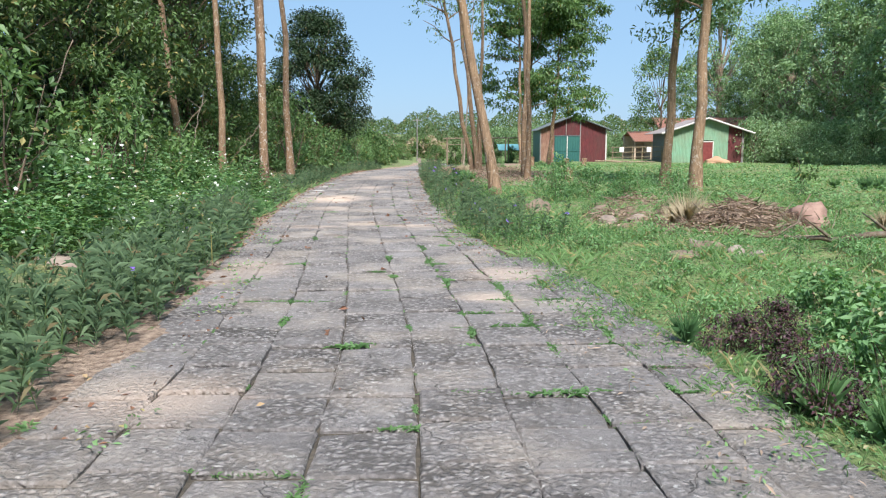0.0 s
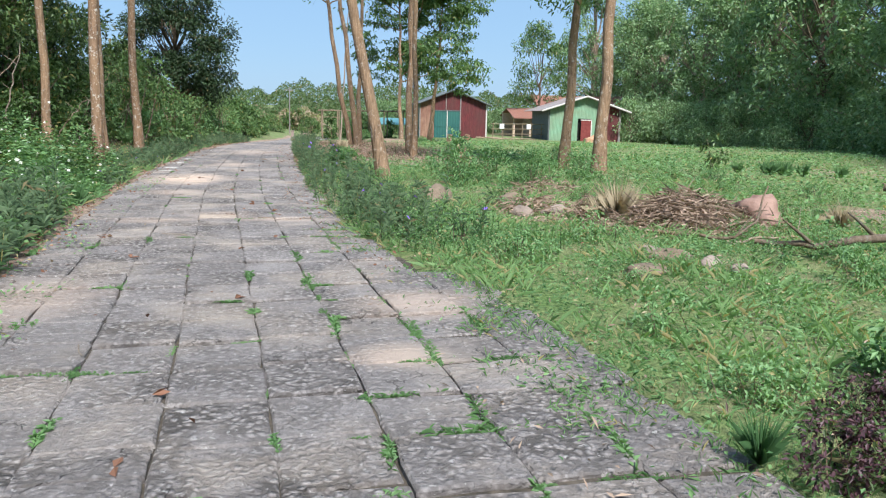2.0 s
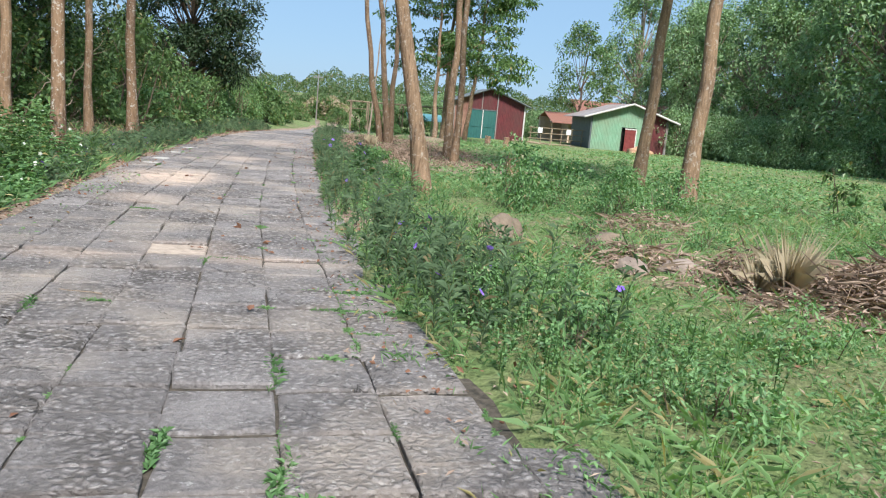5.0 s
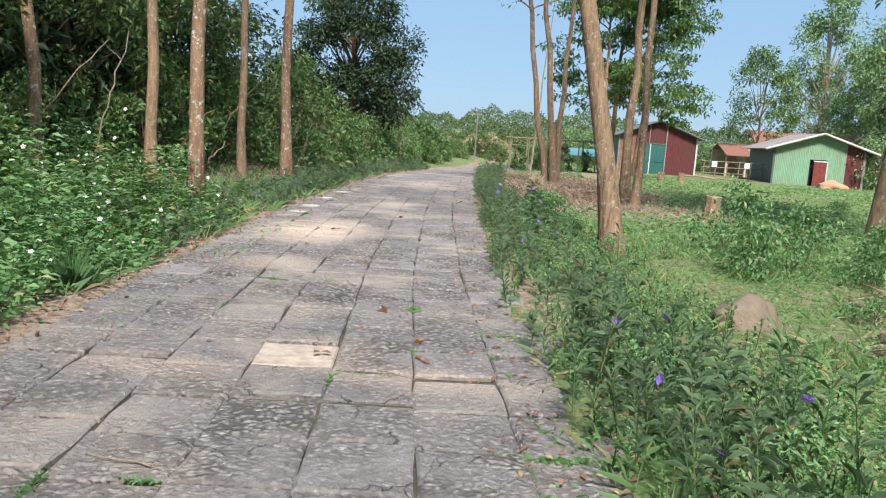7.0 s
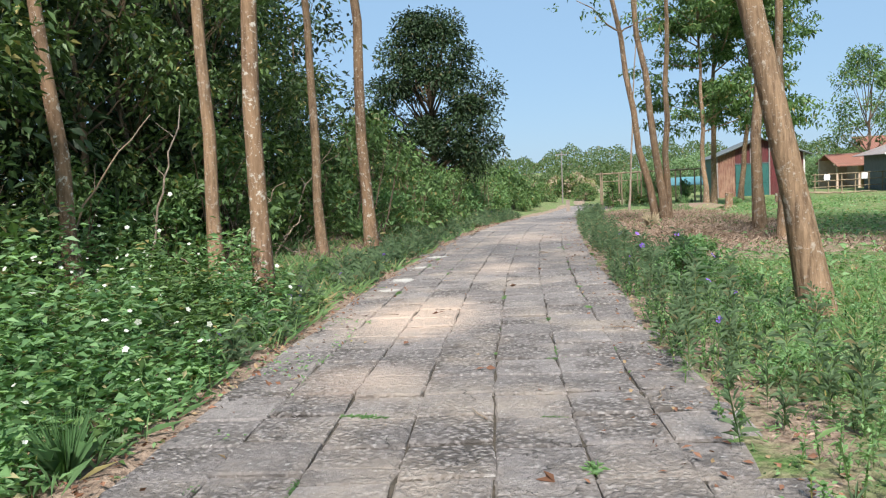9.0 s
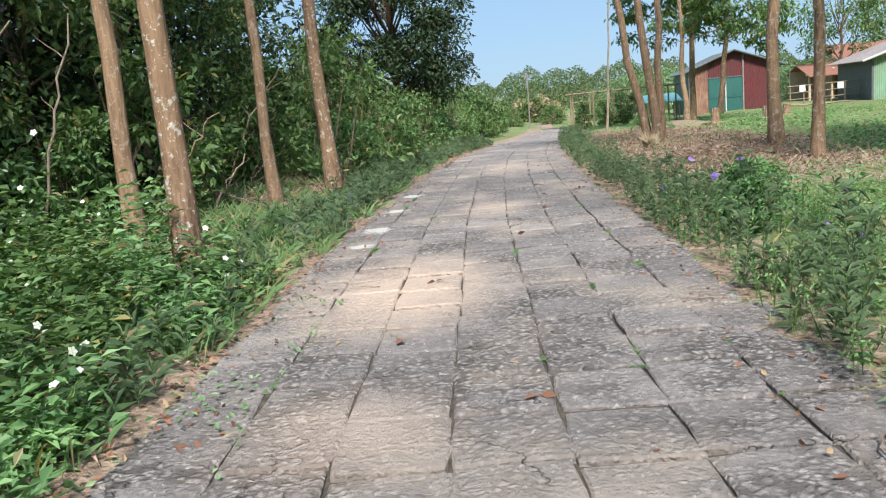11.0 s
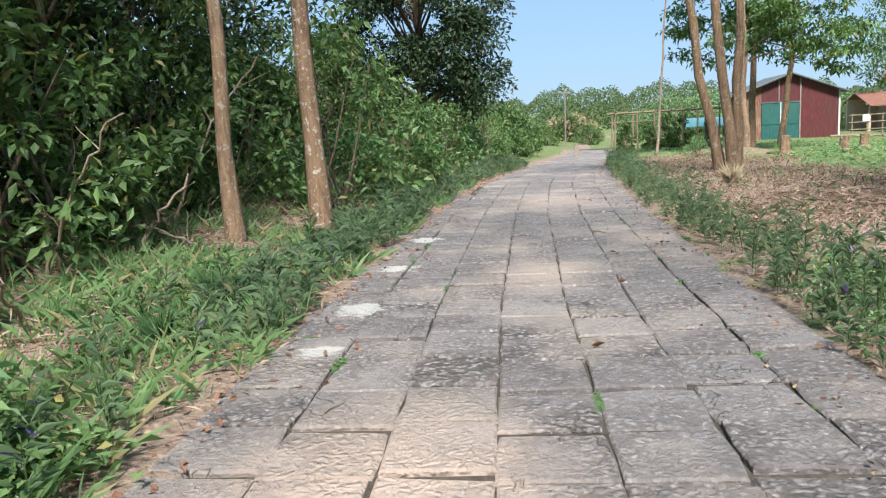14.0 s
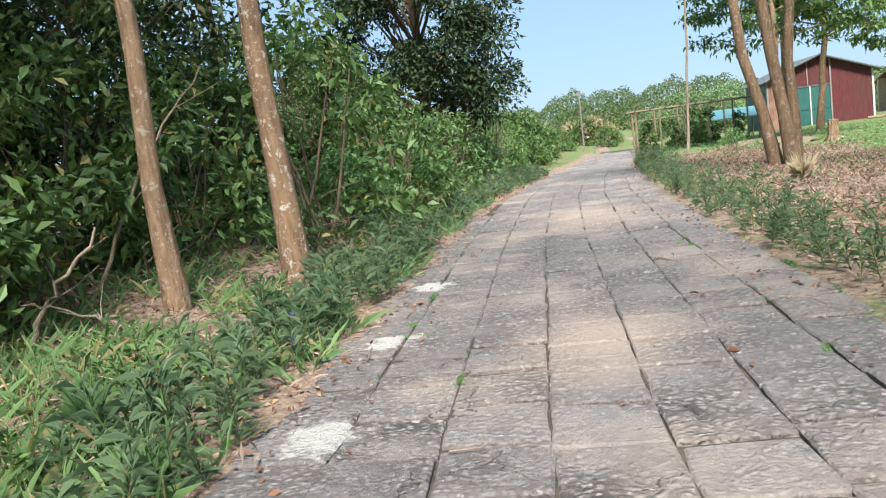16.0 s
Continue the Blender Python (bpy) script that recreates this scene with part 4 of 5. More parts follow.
def fallen_branch(name, pts, r, label, mat=None, twigs=3):
    pts = np.array(pts, float)
    for i in range(len(pts)):
        pts[i, 2] += float(land(pts[i, 0], pts[i, 1]))
    org = pts[0].copy()
    root = empty(name, tuple(org))
    tagged(root, label, "branch", "fallen branches")
    t = np.linspace(0, 1, len(pts))
    tt = np.linspace(0, 1, 14)
    sm = np.stack([np.interp(tt, t, pts[:, i]) for i in range(3)], 1) + rng.normal(size=(14, 3)) * 0.02
    g = Geo()
    g.tube(sm - org, np.linspace(r, r * 0.4, 14), 8)
    part("limb", g.mesh("limb", mat or M_TWIG, True), root)
    for k in range(twigs):
        a = sm[4 + 3 * k % 9] - org
        b = a + np.array([rng.uniform(-0.5, 0.5), rng.uniform(-0.4, 0.5), rng.uniform(0.1, 0.4)])
        pole("twig", root, mat or M_TWIG, a, b, r * 0.4, r * 0.12, 5)


fallen_branch("fallen_branch", [(9.0, 11.0, 0.55), (7.6, 10.5, 0.28), (6.3, 10.1, 0.18), (5.4, 9.9, 0.14), (4.9, 10.3, 0.13)], 0.07, "brown fallen branch lying in the grass", M_BARK_DARK, 4)
fallen_branch("fallen_branch", [(4.2, 12.4, 0.03), (4.7, 11.5, 0.05), (5.05, 11.05, 0.08), (5.5, 11.3, 0.2), (5.85, 11.7, 0.62)], 0.026, "forked dead branch rising from grass", M_BARK_DARK, 3)
fallen_branch("fallen_branch", [(5.1, 11.05, 0.05), (5.8, 10.9, 0.06), (6.6, 11.1, 0.05)], 0.018, "thin dry branch on the ground", M_TWIG, 2)
fallen_branch("fallen_branch", [(12.1, 17.0, 0.1), (12.8, 16.4, 0.08), (13.6, 15.7, 0.1)], 0.085, "dark log on bare ground", M_BARK_DARK, 3)
for i in range(9):
    x, y = -5.2 - rng.uniform(0, 1.6), 20 + i * 1.5
    a = rng.uniform(0, 6.28)
    ln = rng.uniform(0.5, 1.1)
    up_z = rng.uniform(0.05, 0.7)
    fallen_branch("fallen_branch", [(x, y, 0.02), (x + math.cos(a) * ln * 0.5, y + math.sin(a) * ln * 0.5, up_z * 0.6), (x + math.cos(a) * ln, y + math.sin(a) * ln, up_z)], 0.016, "thin dry branch propped in the undergrowth", M_TWIG, 2)
for x, y, dx, dy, dz, r in ((-6.6, 27.0, 0.9, 1.2, 2.3, 0.022), (-6.9, 30.0, -0.8, 1.0, 2.6, 0.02), (-6.4, 24.2, 1.1, -0.3, 1.6, 0.02), (-6.2, 25.4, 0.5, 0.5, 0.9, 0.025), (-6.7, 29.2, 1.3, 0.4, 1.3, 0.018),
                            (-6.8, 22.0, 0.4, 0.8, 2.8, 0.022), (-6.9, 19.8, 1.1, 0.9, 2.4, 0.018), (-7.0, 17.2, 0.3, 1.4, 2.7, 0.02), (-6.5, 32.5, 0.8, -0.6, 1.9, 0.02), (-7.1, 14.0, 0.7, 0.4, 3.0, 0.02)):
    fallen_branch("leaning_branch", [(x, y, 0.0), (x + dx * 0.4, y + dy * 0.5, dz * 0.55), (x + dx, y + dy, dz)], r, "bare pale branch leaning in the thicket", M_TWIG, 3)
for x, y in ((14.8, 67.6), (16.2, 68.0), (17.8, 67.8)):
    fallen_branch("wooden_plank", [(x, y, 0.12), (x + 1.2, y + 0.1, 0.14), (x + 2.4, y, 0.12)], 0.08, "pale timber lying before the red shed", M_WOOD, 0)
for x, y, h in ((4.55, 24.8, 0.6), (8.6, 47.5, 0.6), (6.3, 46.5, 0.7), (10.2, 50, 0.6)):
    root = empty("tree_stump", (x, y, float(land(x, y)) - 0.05))
    tagged(root, "short weathered brown tree stump in weeds", "stump", "tree stumps")
    g = Geo()
    g.tube([(0, 0, 0), (0.01, 0, h * 0.3), (0.02, 0.01, h * 0.75), (0.03, 0, h), (0.03, 0, h + 0.01)], [0.24, 0.17, 0.16, 0.17, 0.02], 9)
    part("bole", g.mesh("bole", M_BARK), root)
    for k in range(3):
        aa = k * 2.1 + x
        pole("root", root, M_BARK, (math.cos(aa) * 0.14, math.sin(aa) * 0.14, 0.14), (math.cos(aa) * 0.42, math.sin(aa) * 0.42, 0.0), 0.06, 0.02, 6)


# ---- low growth ----
def sample(n, x0, x1, y0, y1):
    return rng.uniform(x0, x1, n), rng.uniform(y0, y1, n)


def ground_pts(x, y, dz=0.0):
    over = (x > left_edge(y)) & (x < right_edge(y))
    return np.stack([x, y, np.where(over, np.maximum(land(x, y), road_z(y) - 0.004), land(x, y)) + dz], 1)


def cover(x, y):
    """How far a place lies past the line at which grass begins to creep over the slabs."""
    return x - centre(y) - np.interp(y, [0, 6, 9, 13, 16], [1.6, 1.32, 1.15, 1.15, 1.25])


def blades(name, label, x, y, h, w, mat, spread=0.5, category="grass", parent=None):
    n = len(x)
    D = np.concatenate([rng.normal(size=(n, 2)) * spread, np.ones((n, 1))], 1)
    L = h * rng.uniform(0.5, 1.3, n)
    me = leaf_mesh(name, ground_pts(x, y, -0.01), D, L, w, mat, 0.22)
    return tagged(new(name, me), label, category, kind="stuff")


def creeping(name, label, x, y, zmax, leaf, mat, category="weeds", flat=0.35, slim=0.55):
    n = len(x)
    D = np.concatenate([rng.normal(size=(n, 2)), rng.normal(size=(n, 1)) * flat + 0.25], 1)
    P = ground_pts(x, y) + np.stack([np.zeros(n), np.zeros(n), rng.uniform(0.005, 1, n) ** 1.5 * zmax], 1)
    me = leaf_mesh(name, P, D, leaf * rng.uniform(0.6, 1.4, n), leaf * slim, mat, 0.1)
    return tagged(new(name, me), label, category, kind="stuff")


def keep(x, y, p):
    k = rng.uniform(size=len(x)) < p
    return x[k], y[k]


def clumpy(x, y, s, a):
    return np.clip(0.5 + 0.8 * wave(x, y, s, a) + 0.4 * wave(x, y, s * 0.37, a + 2), 0.05, 1)


# grass of the field, thinning out over the slabs' edge
x, y = sample(200000, 0.0, 10.0, 0.0, 24)
dr = cover(x, y)
x, y = keep(x, y, np.where(dr < -0.25, 0, np.where(dr < 0.6, 0.8 * (clumpy(x, y, 0.28, 0.9) > 0.95 - 1.1 * dr), 0.9)) * clumpy(x, y, 0.5, 0.4) * (1 - 0.85 * litter_at(x, y)) * (1 - 0.55 * ease(8, 20, y)) * (1 - ease(7.0, 10.0, x + 0.8 * wave(x, y, 1.2, 0.5))))
blades("field_grass", "thick green grass with dry blades beside the path", x, y, 0.10, 0.008, M_GRASS, 0.9)
x, y = sample(60000, 0.3, 9.0, 0.8, 22)
dr = x - right_edge(y)
x, y = keep(x, y, np.where(dr < 0.0, 0.0, 0.9) * (clumpy(x, y, 0.45, 1.4) > 0.72) * (1 - 0.85 * litter_at(x, y)))
blades("tall_grass", "taller pale green grass in loose clumps", x, y, 0.24, 0.010, M_GRASS_PALE, 0.7)
x, y = sample(9000, 0.3, 12.0, 0.8, 26)
dr = cover(x, y)
x, y = keep(x, y, np.where(dr < -0.3, 0.0, 0.6))
creeping("dry_bits", "scattered dry straw and dead leaves in the grass", x, y, 0.09, 0.06, M_STRAW, "litter", 0.3, 0.25)
x, y = sample(210000, 0.0, 11.0, -2, 26)
dr = cover(x, y)
x, y = keep(x, y, np.where(dr < -0.2, 0, np.where(dr < 0.6, 0.8 * (clumpy(x, y, 0.2, 0.9) > 0.98 - 0.7 * np.maximum(dr, 0)), 0.9)) * clumpy(x, y, 0.7, 2.0) * (1 - 0.8 * litter_at(x, y)))
creeping("creeping_weeds", "low creeping broad-leaved weeds in the grass", x, y, 0.16, 0.034, M_LEAF_BRIGHT)
wp = []
for i in range(4):
    wp.append(broad_tree("weed_plant", 0.32, 0.26, 0.02, 16, 26, 0.042, (M_LEAF_BRIGHT, M_GRASS, M_LEAF_BRIGHT, M_GRASS)[i], "small leafy green weed in the grass", 0.005, "weed", "field weeds", 4))
wx, wy = sample(300, 0.8, 9.5, 1.8, 22)
wx, wy = keep(wx, wy, np.where(wx - right_edge(wy) > 0.25, 1.0, 0.0) * (clumpy(wx, wy, 0.9, 3.1) > 0.4) * (1 - 0.8 * litter_at(wx, wy)))
scatter(wp, list(zip(wx, wy)), 0.5, 1.15)
x, y = sample(60000, 0.5, 28.0, 20, 66)
dr = x - right_edge(y)
x, y = keep(x, y, np.where(dr < 0.8, 0, 0.9) * clumpy(x, y, 1.6, 1.0) * (1 - 0.9 * litter_at(x, y)))
creeping("meadow_weeds", "bright green grass and weeds covering the far field", x, y, 0.16, 0.13, M_GRASS, slim=0.4)
x, y = sample(46000, 6.5, 24.0, -10, 34)
x, y = keep(x, y, clumpy(x, y, 1.2, 0.2) * (1 - 0.7 * litter_at(x, y)))
creeping("rough_weeds", "patchy green weeds on bare ground", x, y, 0.22, 0.10, M_LEAF_BRIGHT)

# dry litter
x, y = sample(110000, 0, 9, 22, 56)
x, y = keep(x, y, litter_at(x, y) ** 2)
creeping("leaf_litter", "brown dry leaves and straw under trees", x, y, 0.10, 0.085, M_STRAW, "litter", 0.5, 0.25)
x, y = sample(30000, -8.5, -2.5, 0, 46)
dl = left_edge(y) - x
x, y = keep(x, y, np.where(dl < -0.08, 0, np.where(dl < 0.5, 0.55, 0.5)))
creeping("fallen_leaves", "reddish-brown fallen leaves along the path edge", x, y, 0.05, 0.055, M_FALLEN, "litter", 0.3)


x, y = sample(9000, -1.2, 3.2, 10, 46)
dr = x - right_edge(y)
x, y = keep(x, y, np.where(dr < -0.5, 0.012, np.where(dr < 0.45, 0.45, 0.05)))
creeping("fallen_leaves", "brown fallen leaves and bits on the path's worn edge", x, y, 0.03, 0.05, M_FALLEN, "litter", 0.3)


x, y = sample(9000, -3.4, -0.6, 1.5, 20)
dl = left_edge(y) - x
p = np.where(dl > 0.1, 0, np.where(dl > -0.55, 0.8, 0.0)) * (clumpy(x, y, 0.4, 2.6) > 0.72)
gx, gy = keep(x, y, p)
creeping("edge_weeds", "low weeds creeping over the path's edge", gx, gy, 0.09, 0.045, M_GRASS)
x, y = sample(4000, -3.6, -0.4, 1.5, 30)
dl = left_edge(y) - x
gx, gy = keep(x, y, np.where(dl > 0.2, 0, np.where(dl > -0.5, 0.5, 0.02)) * (0.2 + 0.8 * clumpy(x, y, 0.5, 0.7)))
creeping("fallen_leaves", "brown fallen leaves scattered on the slabs", gx, gy, 0.02, 0.055, M_FALLEN, "litter", 0.3)


def brush_heap(cx, cy, rx, ry, high, n, label):
    """A loose heap of dry stalks and twigs, highest in the middle."""
    x, y = rng.normal(cx, rx, n), rng.normal(cy, ry, n)
    x, y = keep(x, y, 0.25 + 0.75 * clumpy(x, y, 0.25, cx))
    n = len(x)
    P = ground_pts(x, y)
    P[:, 2] += rng.uniform(0, 1, n) * high * np.exp(-((x - cx) / rx) ** 2 / 2.5 - ((y - cy) / ry) ** 2 / 2.5)
    D = np.concatenate([rng.normal(size=(n, 2)), rng.normal(size=(n, 1)) * 0.35 + 0.1], 1)
    stick = rng.uniform(size=n) < 0.4
    L = np.where(stick, rng.uniform(0.12, 0.45, n), rng.uniform(0.05, 0.14, n))
    W = np.where(stick, rng.uniform(0.005, 0.014, n), rng.uniform(0.02, 0.045, n))
    tagged(new("brushwood", leaf_mesh("brushwood", P, D, L, W, M_STRAW, 0.12)), label, "brushwood", kind="stuff")


brush_heap(5.25, 12.7, 0.55, 0.5, 0.5, 6000, "heap of dry brown brush and straw")
brush_heap(4.55, 13.8, 0.35, 0.35, 0.4, 1600, "matted dry straw round a tall tuft")
brush_heap(4.6, 16.9, 0.4, 0.3, 0.35, 800, "heap of dry brown twigs under bushes")
brush_heap(3.6, 14.6, 0.4, 0.4, 0.2, 900, "low scatter of dry brown twigs")
brush_heap(1.9, 29.0, 0.9, 0.8, 0.3, 2200, "low heap of dry stalks and leaves")


def fused(me):
    """The leaves of a tuft joined at their common root."""
    bm = bmesh.new()
    bm.from_mesh(me)
    bmesh.ops.remove_doubles(bm, verts=bm.verts, dist=0.0005)
    bm.to_mesh(me)
    bm.free()
    return me


x, y = sample(16000, -7.6, -3.3, 17, 46)
dl = left_edge(y) - x
x, y = keep(x, y, np.where(dl < 0.6, 0.1, 0.9))
creeping("dry_litter", "dry straw, twigs and leaves under the thicket", x, y, 0.14, 0.13, M_STRAW, "litter", 0.35, 0.15)
x, y = sample(30000, -7.6, -3.3, 15, 46)
dl = left_edge(y) - x
x, y = keep(x, y, np.where(dl < 0.15, 0, 0.9) * (clumpy(x, y, 0.6, 4.4) > 0.6))
blades("verge_grass", "long loose grass of the shaded verge", x, y, 0.3, 0.012, M_GRASS, 0.7)
x, y = sample(9000, -6.2, -3.3, 18, 29)
dl = left_edge(y) - x
x, y = keep(x, y, np.where(dl < 0.12, 0, 0.9) * (clumpy(x, y, 0.5, 1.9) > 0.62))
blades("pale_verge_grass", "pale green tufted grass beside the path", x, y, 0.34, 0.009, M_GRASS_PALE, 0.7)


def straw_tuft(x, y, n, h, label, mat=None):
    a = rng.uniform(0, 2 * np.pi, n)
    D = np.stack([np.cos(a) * 0.3, np.sin(a) * 0.3, np.ones(n)], 1) + rng.normal(size=(n, 3)) * 0.14
    P = np.zeros((n, 3))
    root = new("grass_tuft", fused(leaf_mesh("grass_tuft", P, D, h * rng.uniform(0.4, 1.15, n), rng.uniform(0.004, 0.010, n), mat or M_STRAW_PALE, rng.uniform(0.0, 0.7, (n, 1)) ** 1.5)))
    root.matrix_basis = Matrix.Translation((x, y, float(land(x, y)) - 0.01))
    return tagged(root, label, "grass tuft", "tall grass tufts")


for x, y, h in ((4.55, 13.3, 0.8), (4.8, 13.5, 0.6), (4.35, 13.45, 0.5), (5.05, 13.3, 0.4), (7.4, 12.2, 0.45), (8.2, 12.0, 0.4), (1.6, 33, 0.6)):
    straw_tuft(x, y, 300, h, "tuft of tall dry straw-coloured grass")
for x, y, h in ((12.4, 21.5, 0.5), (12.8, 22.3, 0.6), (13.3, 21.4, 0.55), (13.5, 22.4, 0.6), (14.3, 21.2, 0.5), (12.1, 22.6, 0.5), (13.0, 21.9, 0.6), (2.15, 4.0, 0.4), (2.3, 3.6, 0.35), (1.95, 5.6, 0.3), (-3.4, 15.3, 0.5), (-3.9, 23.2, 0.4), (-4.4, 22.6, 0.4), (-4.7, 24.0, 0.45), (-5.6, 29.5, 0.8)):
    straw_tuft(x, y, 220, h, "tuft of long green grass blades", M_LEAF_BRIGHT)


def flower_mesh(name, mat, r, petals=5):
    g = Geo()
    for i in range(petals):
        a, b = 2 * math.pi * i / petals, 2 * math.pi / petals * 0.46
        g.add([(0, 0, 0), (math.cos(a - b) * r * 0.8, math.sin(a - b) * r * 0.8, r * 0.28), (math.cos(a) * r, math.sin(a) * r, r * 0.2), (math.cos(a + b) * r * 0.8, math.sin(a + b) * r * 0.8, r * 0.28)], [(0, 1, 2, 3)])
    return raw_mesh(name, np.concatenate(g.v), np.concatenate(g.f), mat)


ME_FLOWER = flower_mesh("flower", M_PURPLE, 0.034)


def hedge(name, label, side, y0, y1, width, height, plants, flowers, mat, gap=0.08, stem_leaves=16, leaf=0.12, slim=0.17, holes=0.5):
    """A strip of upright leafy stems along the path, with loose purple flowers."""
    yy = rng.uniform(y0, y1, plants)
    off = gap + rng.beta(1.3, 1.3, plants) * width
    xx = (left_edge(yy) - off) if side < 0 else (right_edge(yy) + off)
    ok = rng.uniform(size=plants) < (1 - holes) + holes * clumpy(xx, yy, 0.9, side)
    xx, yy = xx[ok], yy[ok]
    n = len(xx)
    z0 = land(xx, yy)
    h = height * rng.uniform(0.35, 1.3, n) * (0.8 + 0.3 * clumpy(xx, yy, 1.1, 3))
    leanv = rng.normal(size=(n, 2)) * 0.14
    sg = Geo()
    k = stem_leaves
    t = rng.uniform(0.12, 1.0, (n, k))
    P = np.stack([xx[:, None] + leanv[:, :1] * t * h[:, None], yy[:, None] + leanv[:, 1:] * t * h[:, None], z0[:, None] + t * h[:, None]], 2).reshape(-1, 3)
    a = rng.uniform(0, 2 * np.pi, n * k)
    D = np.stack([np.cos(a), np.sin(a), rng.uniform(0.2, 2.4, n * k)], 1)
    L = leaf * rng.uniform(0.6, 1.3, n * k)
    root = empty(name, (0, 0, 0))
    tagged(root, label, "hedge")
    ob = part("foliage", leaf_mesh("foliage", P, D, L, L * slim, mat, 0.35), root)
    tagged(ob, "", kind="stuff")
    S = ground_pts(xx, yy, -0.02)
    Dv = np.concatenate([leanv, np.ones((n, 1))], 1)
    ob = part("stalk", leaf_mesh("stalk", S, Dv, h * 1.02, 0.012, M_LEAF_DARK, 0.0), root)
    tagged(ob, "", kind="stuff")
    pick = rng.choice(n, min(flowers, n), replace=False)
    for i in pick:
        f = part("flower", ME_FLOWER, root, "purple five-petalled flower")
        f.matrix_basis = pose(xx[i] + leanv[i, 0] * h[i] + rng.uniform(-0.05, 0.05), yy[i] - 0.04, z0[i] + h[i] * rng.uniform(0.7, 1.02), rng.uniform(20, 80), rng.uniform(-30, 30), rng.uniform(0, 360))
    return root


hedge("flower_hedge", "grey-green narrow-leaved hedge with sparse purple flowers", -1, -6.0, 13.5, 1.0, 0.6, 1350, 6, M_LEAF_GREY, 0.1, 30, 0.17, 0.075, 0.85)
hedge("flower_hedge", "grey-green narrow-leaved hedge with sparse purple flowers", -1, 22.5, 47, 0.85, 0.46, 820, 12, M_LEAF_GREY, 0.1, 24, 0.16, 0.08, 0.95)
hedge("flower_hedge", "narrow-leaved hedge with scattered purple flowers", 1, 11.2, 24.0, 1.1, 0.58, 420, 24, M_LEAF_GREY, 0.0, 44, 0.12, 0.075, 0.95)
hedge("flower_hedge", "grey-green ragged hedge along the path", 1, 24.0, 50, 0.8, 0.5, 620, 2, M_LEAF_GREY, 0.05, 30, 0.12, 0.07, 0.85)
hedge("green_verge", "low leafy green plants among the hedge", 1, 10.2, 23.5, 1.9, 0.26, 1500, 0, M_LEAF_BRIGHT, 0.0, 22, 0.038, 0.5, 0.75)
hedge("flower_hedge", "sparse narrow-leaved hedge with purple flowers", -1, 17.5, 22.5, 0.8, 0.42, 130, 8, M_LEAF_GREY, 0.1, 24, 0.15, 0.09, 0.95)
hedge("green_verge", "low leafy green verge plants", -1, 8, 20, 2.2, 0.34, 320, 0, M_LEAF_MID, 0.4, 18, 0.12, 0.35, 0.8)
hedge("green_verge", "sparse low green plants of the shaded verge", -1, 20, 47, 1.6, 0.3, 330, 0, M_LEAF_MID, 0.3, 18, 0.1, 0.3, 0.95)

x, y = sample(2600, 0.6, 7.5, 23, 46)
x, y = keep(x, y, litter_at(x, y) > 0.5)
blades("dry_stubble", "dry upright stalks and twigs on the litter", x, y, 0.28, 0.012, M_STRAW, 0.6, "stubble")
x, y = sample(9000, 0.2, 7.5, 22, 46)
x, y = keep(x, y, clumpy(x, y, 0.8, 5.0) > 0.8)
creeping("litter_weeds", "sparse green weeds pushing through the litter", x, y, 0.2, 0.07, M_LEAF_MID)

# white-flowered weeds
n = 1900
yy = rng.uniform(8.5, 21.0, n)
off = rng.uniform(0.25, 2.9, n)
xx = left_edge(yy) - off
h = (0.28 + 0.55 * ease(0.2, 1.4, off)) * rng.uniform(0.35, 1.35, n) * (0.7 + 0.6 * clumpy(xx, yy, 0.6, 2.2))
k = 22
t = rng.uniform(0.1, 1, (n, k))
P = np.stack([xx[:, None] + rng.normal(size=(n, k)) * 0.09, yy[:, None] + rng.normal(size=(n, k)) * 0.09, land(xx, yy)[:, None] + t * h[:, None]], 2).reshape(-1, 3)
a = rng.uniform(0, 2 * np.pi, n * k)
D = np.stack([np.cos(a), np.sin(a), rng.uniform(-0.1, 0.6, n * k)], 1)
half = np.repeat(clumpy(xx, yy, 0.7, 0.6) > 0.3, k)
for sel, mt, lab in ((half, M_LEAF_BRIGHT, "lush light-green weeds bearing small white flowers"), (~half, M_LEAF_MID, "darker green weeds among the white flowers")):
    q = int(sel.sum())
    tagged(new("flowering_weeds", leaf_mesh("flowering_weeds", P[sel], D[sel], rng.uniform(0.04, 0.14, q), rng.uniform(0.02, 0.06, q), mt, 0.2)), lab, "weeds", kind="stuff")
fl, ff = [], []
ripe = clumpy(xx, yy, 0.5, 1.3) ** 2
pick = rng.choice(n, 230, replace=False, p=ripe / ripe.sum())
for j, i in enumerate(pick):
    c = np.array([xx[i], yy[i], land(xx[i], yy[i]) + h[i] * 1.06])
    r = rng.uniform(0.014, 0.032)
    tilt = rng.normal(size=3) * 0.5 + np.array([0.2, -0.6, 0.8])
    tilt /= np.linalg.norm(tilt)
    u = np.cross(tilt, [1, 0, 0.2]); u /= np.linalg.norm(u)
    w = np.cross(tilt, u)
    for q in range(5):
        b = q * 1.2566
        dq = u * math.cos(b) + w * math.sin(b)
        sq = np.cross(tilt, dq)
        s = len(fl)
        fl += [c, c + dq * r * 0.6 + sq * r * 0.4, c + dq * r, c + dq * r * 0.6 - sq * r * 0.4]
        ff.append((s, s + 1, s + 2, s + 3))
tagged(new("white_flowers", raw_mesh("white_flowers", fl, ff, M_WHITE_PETAL)), "small white daisy-like flowers on the weeds", "flowers", kind="stuff")

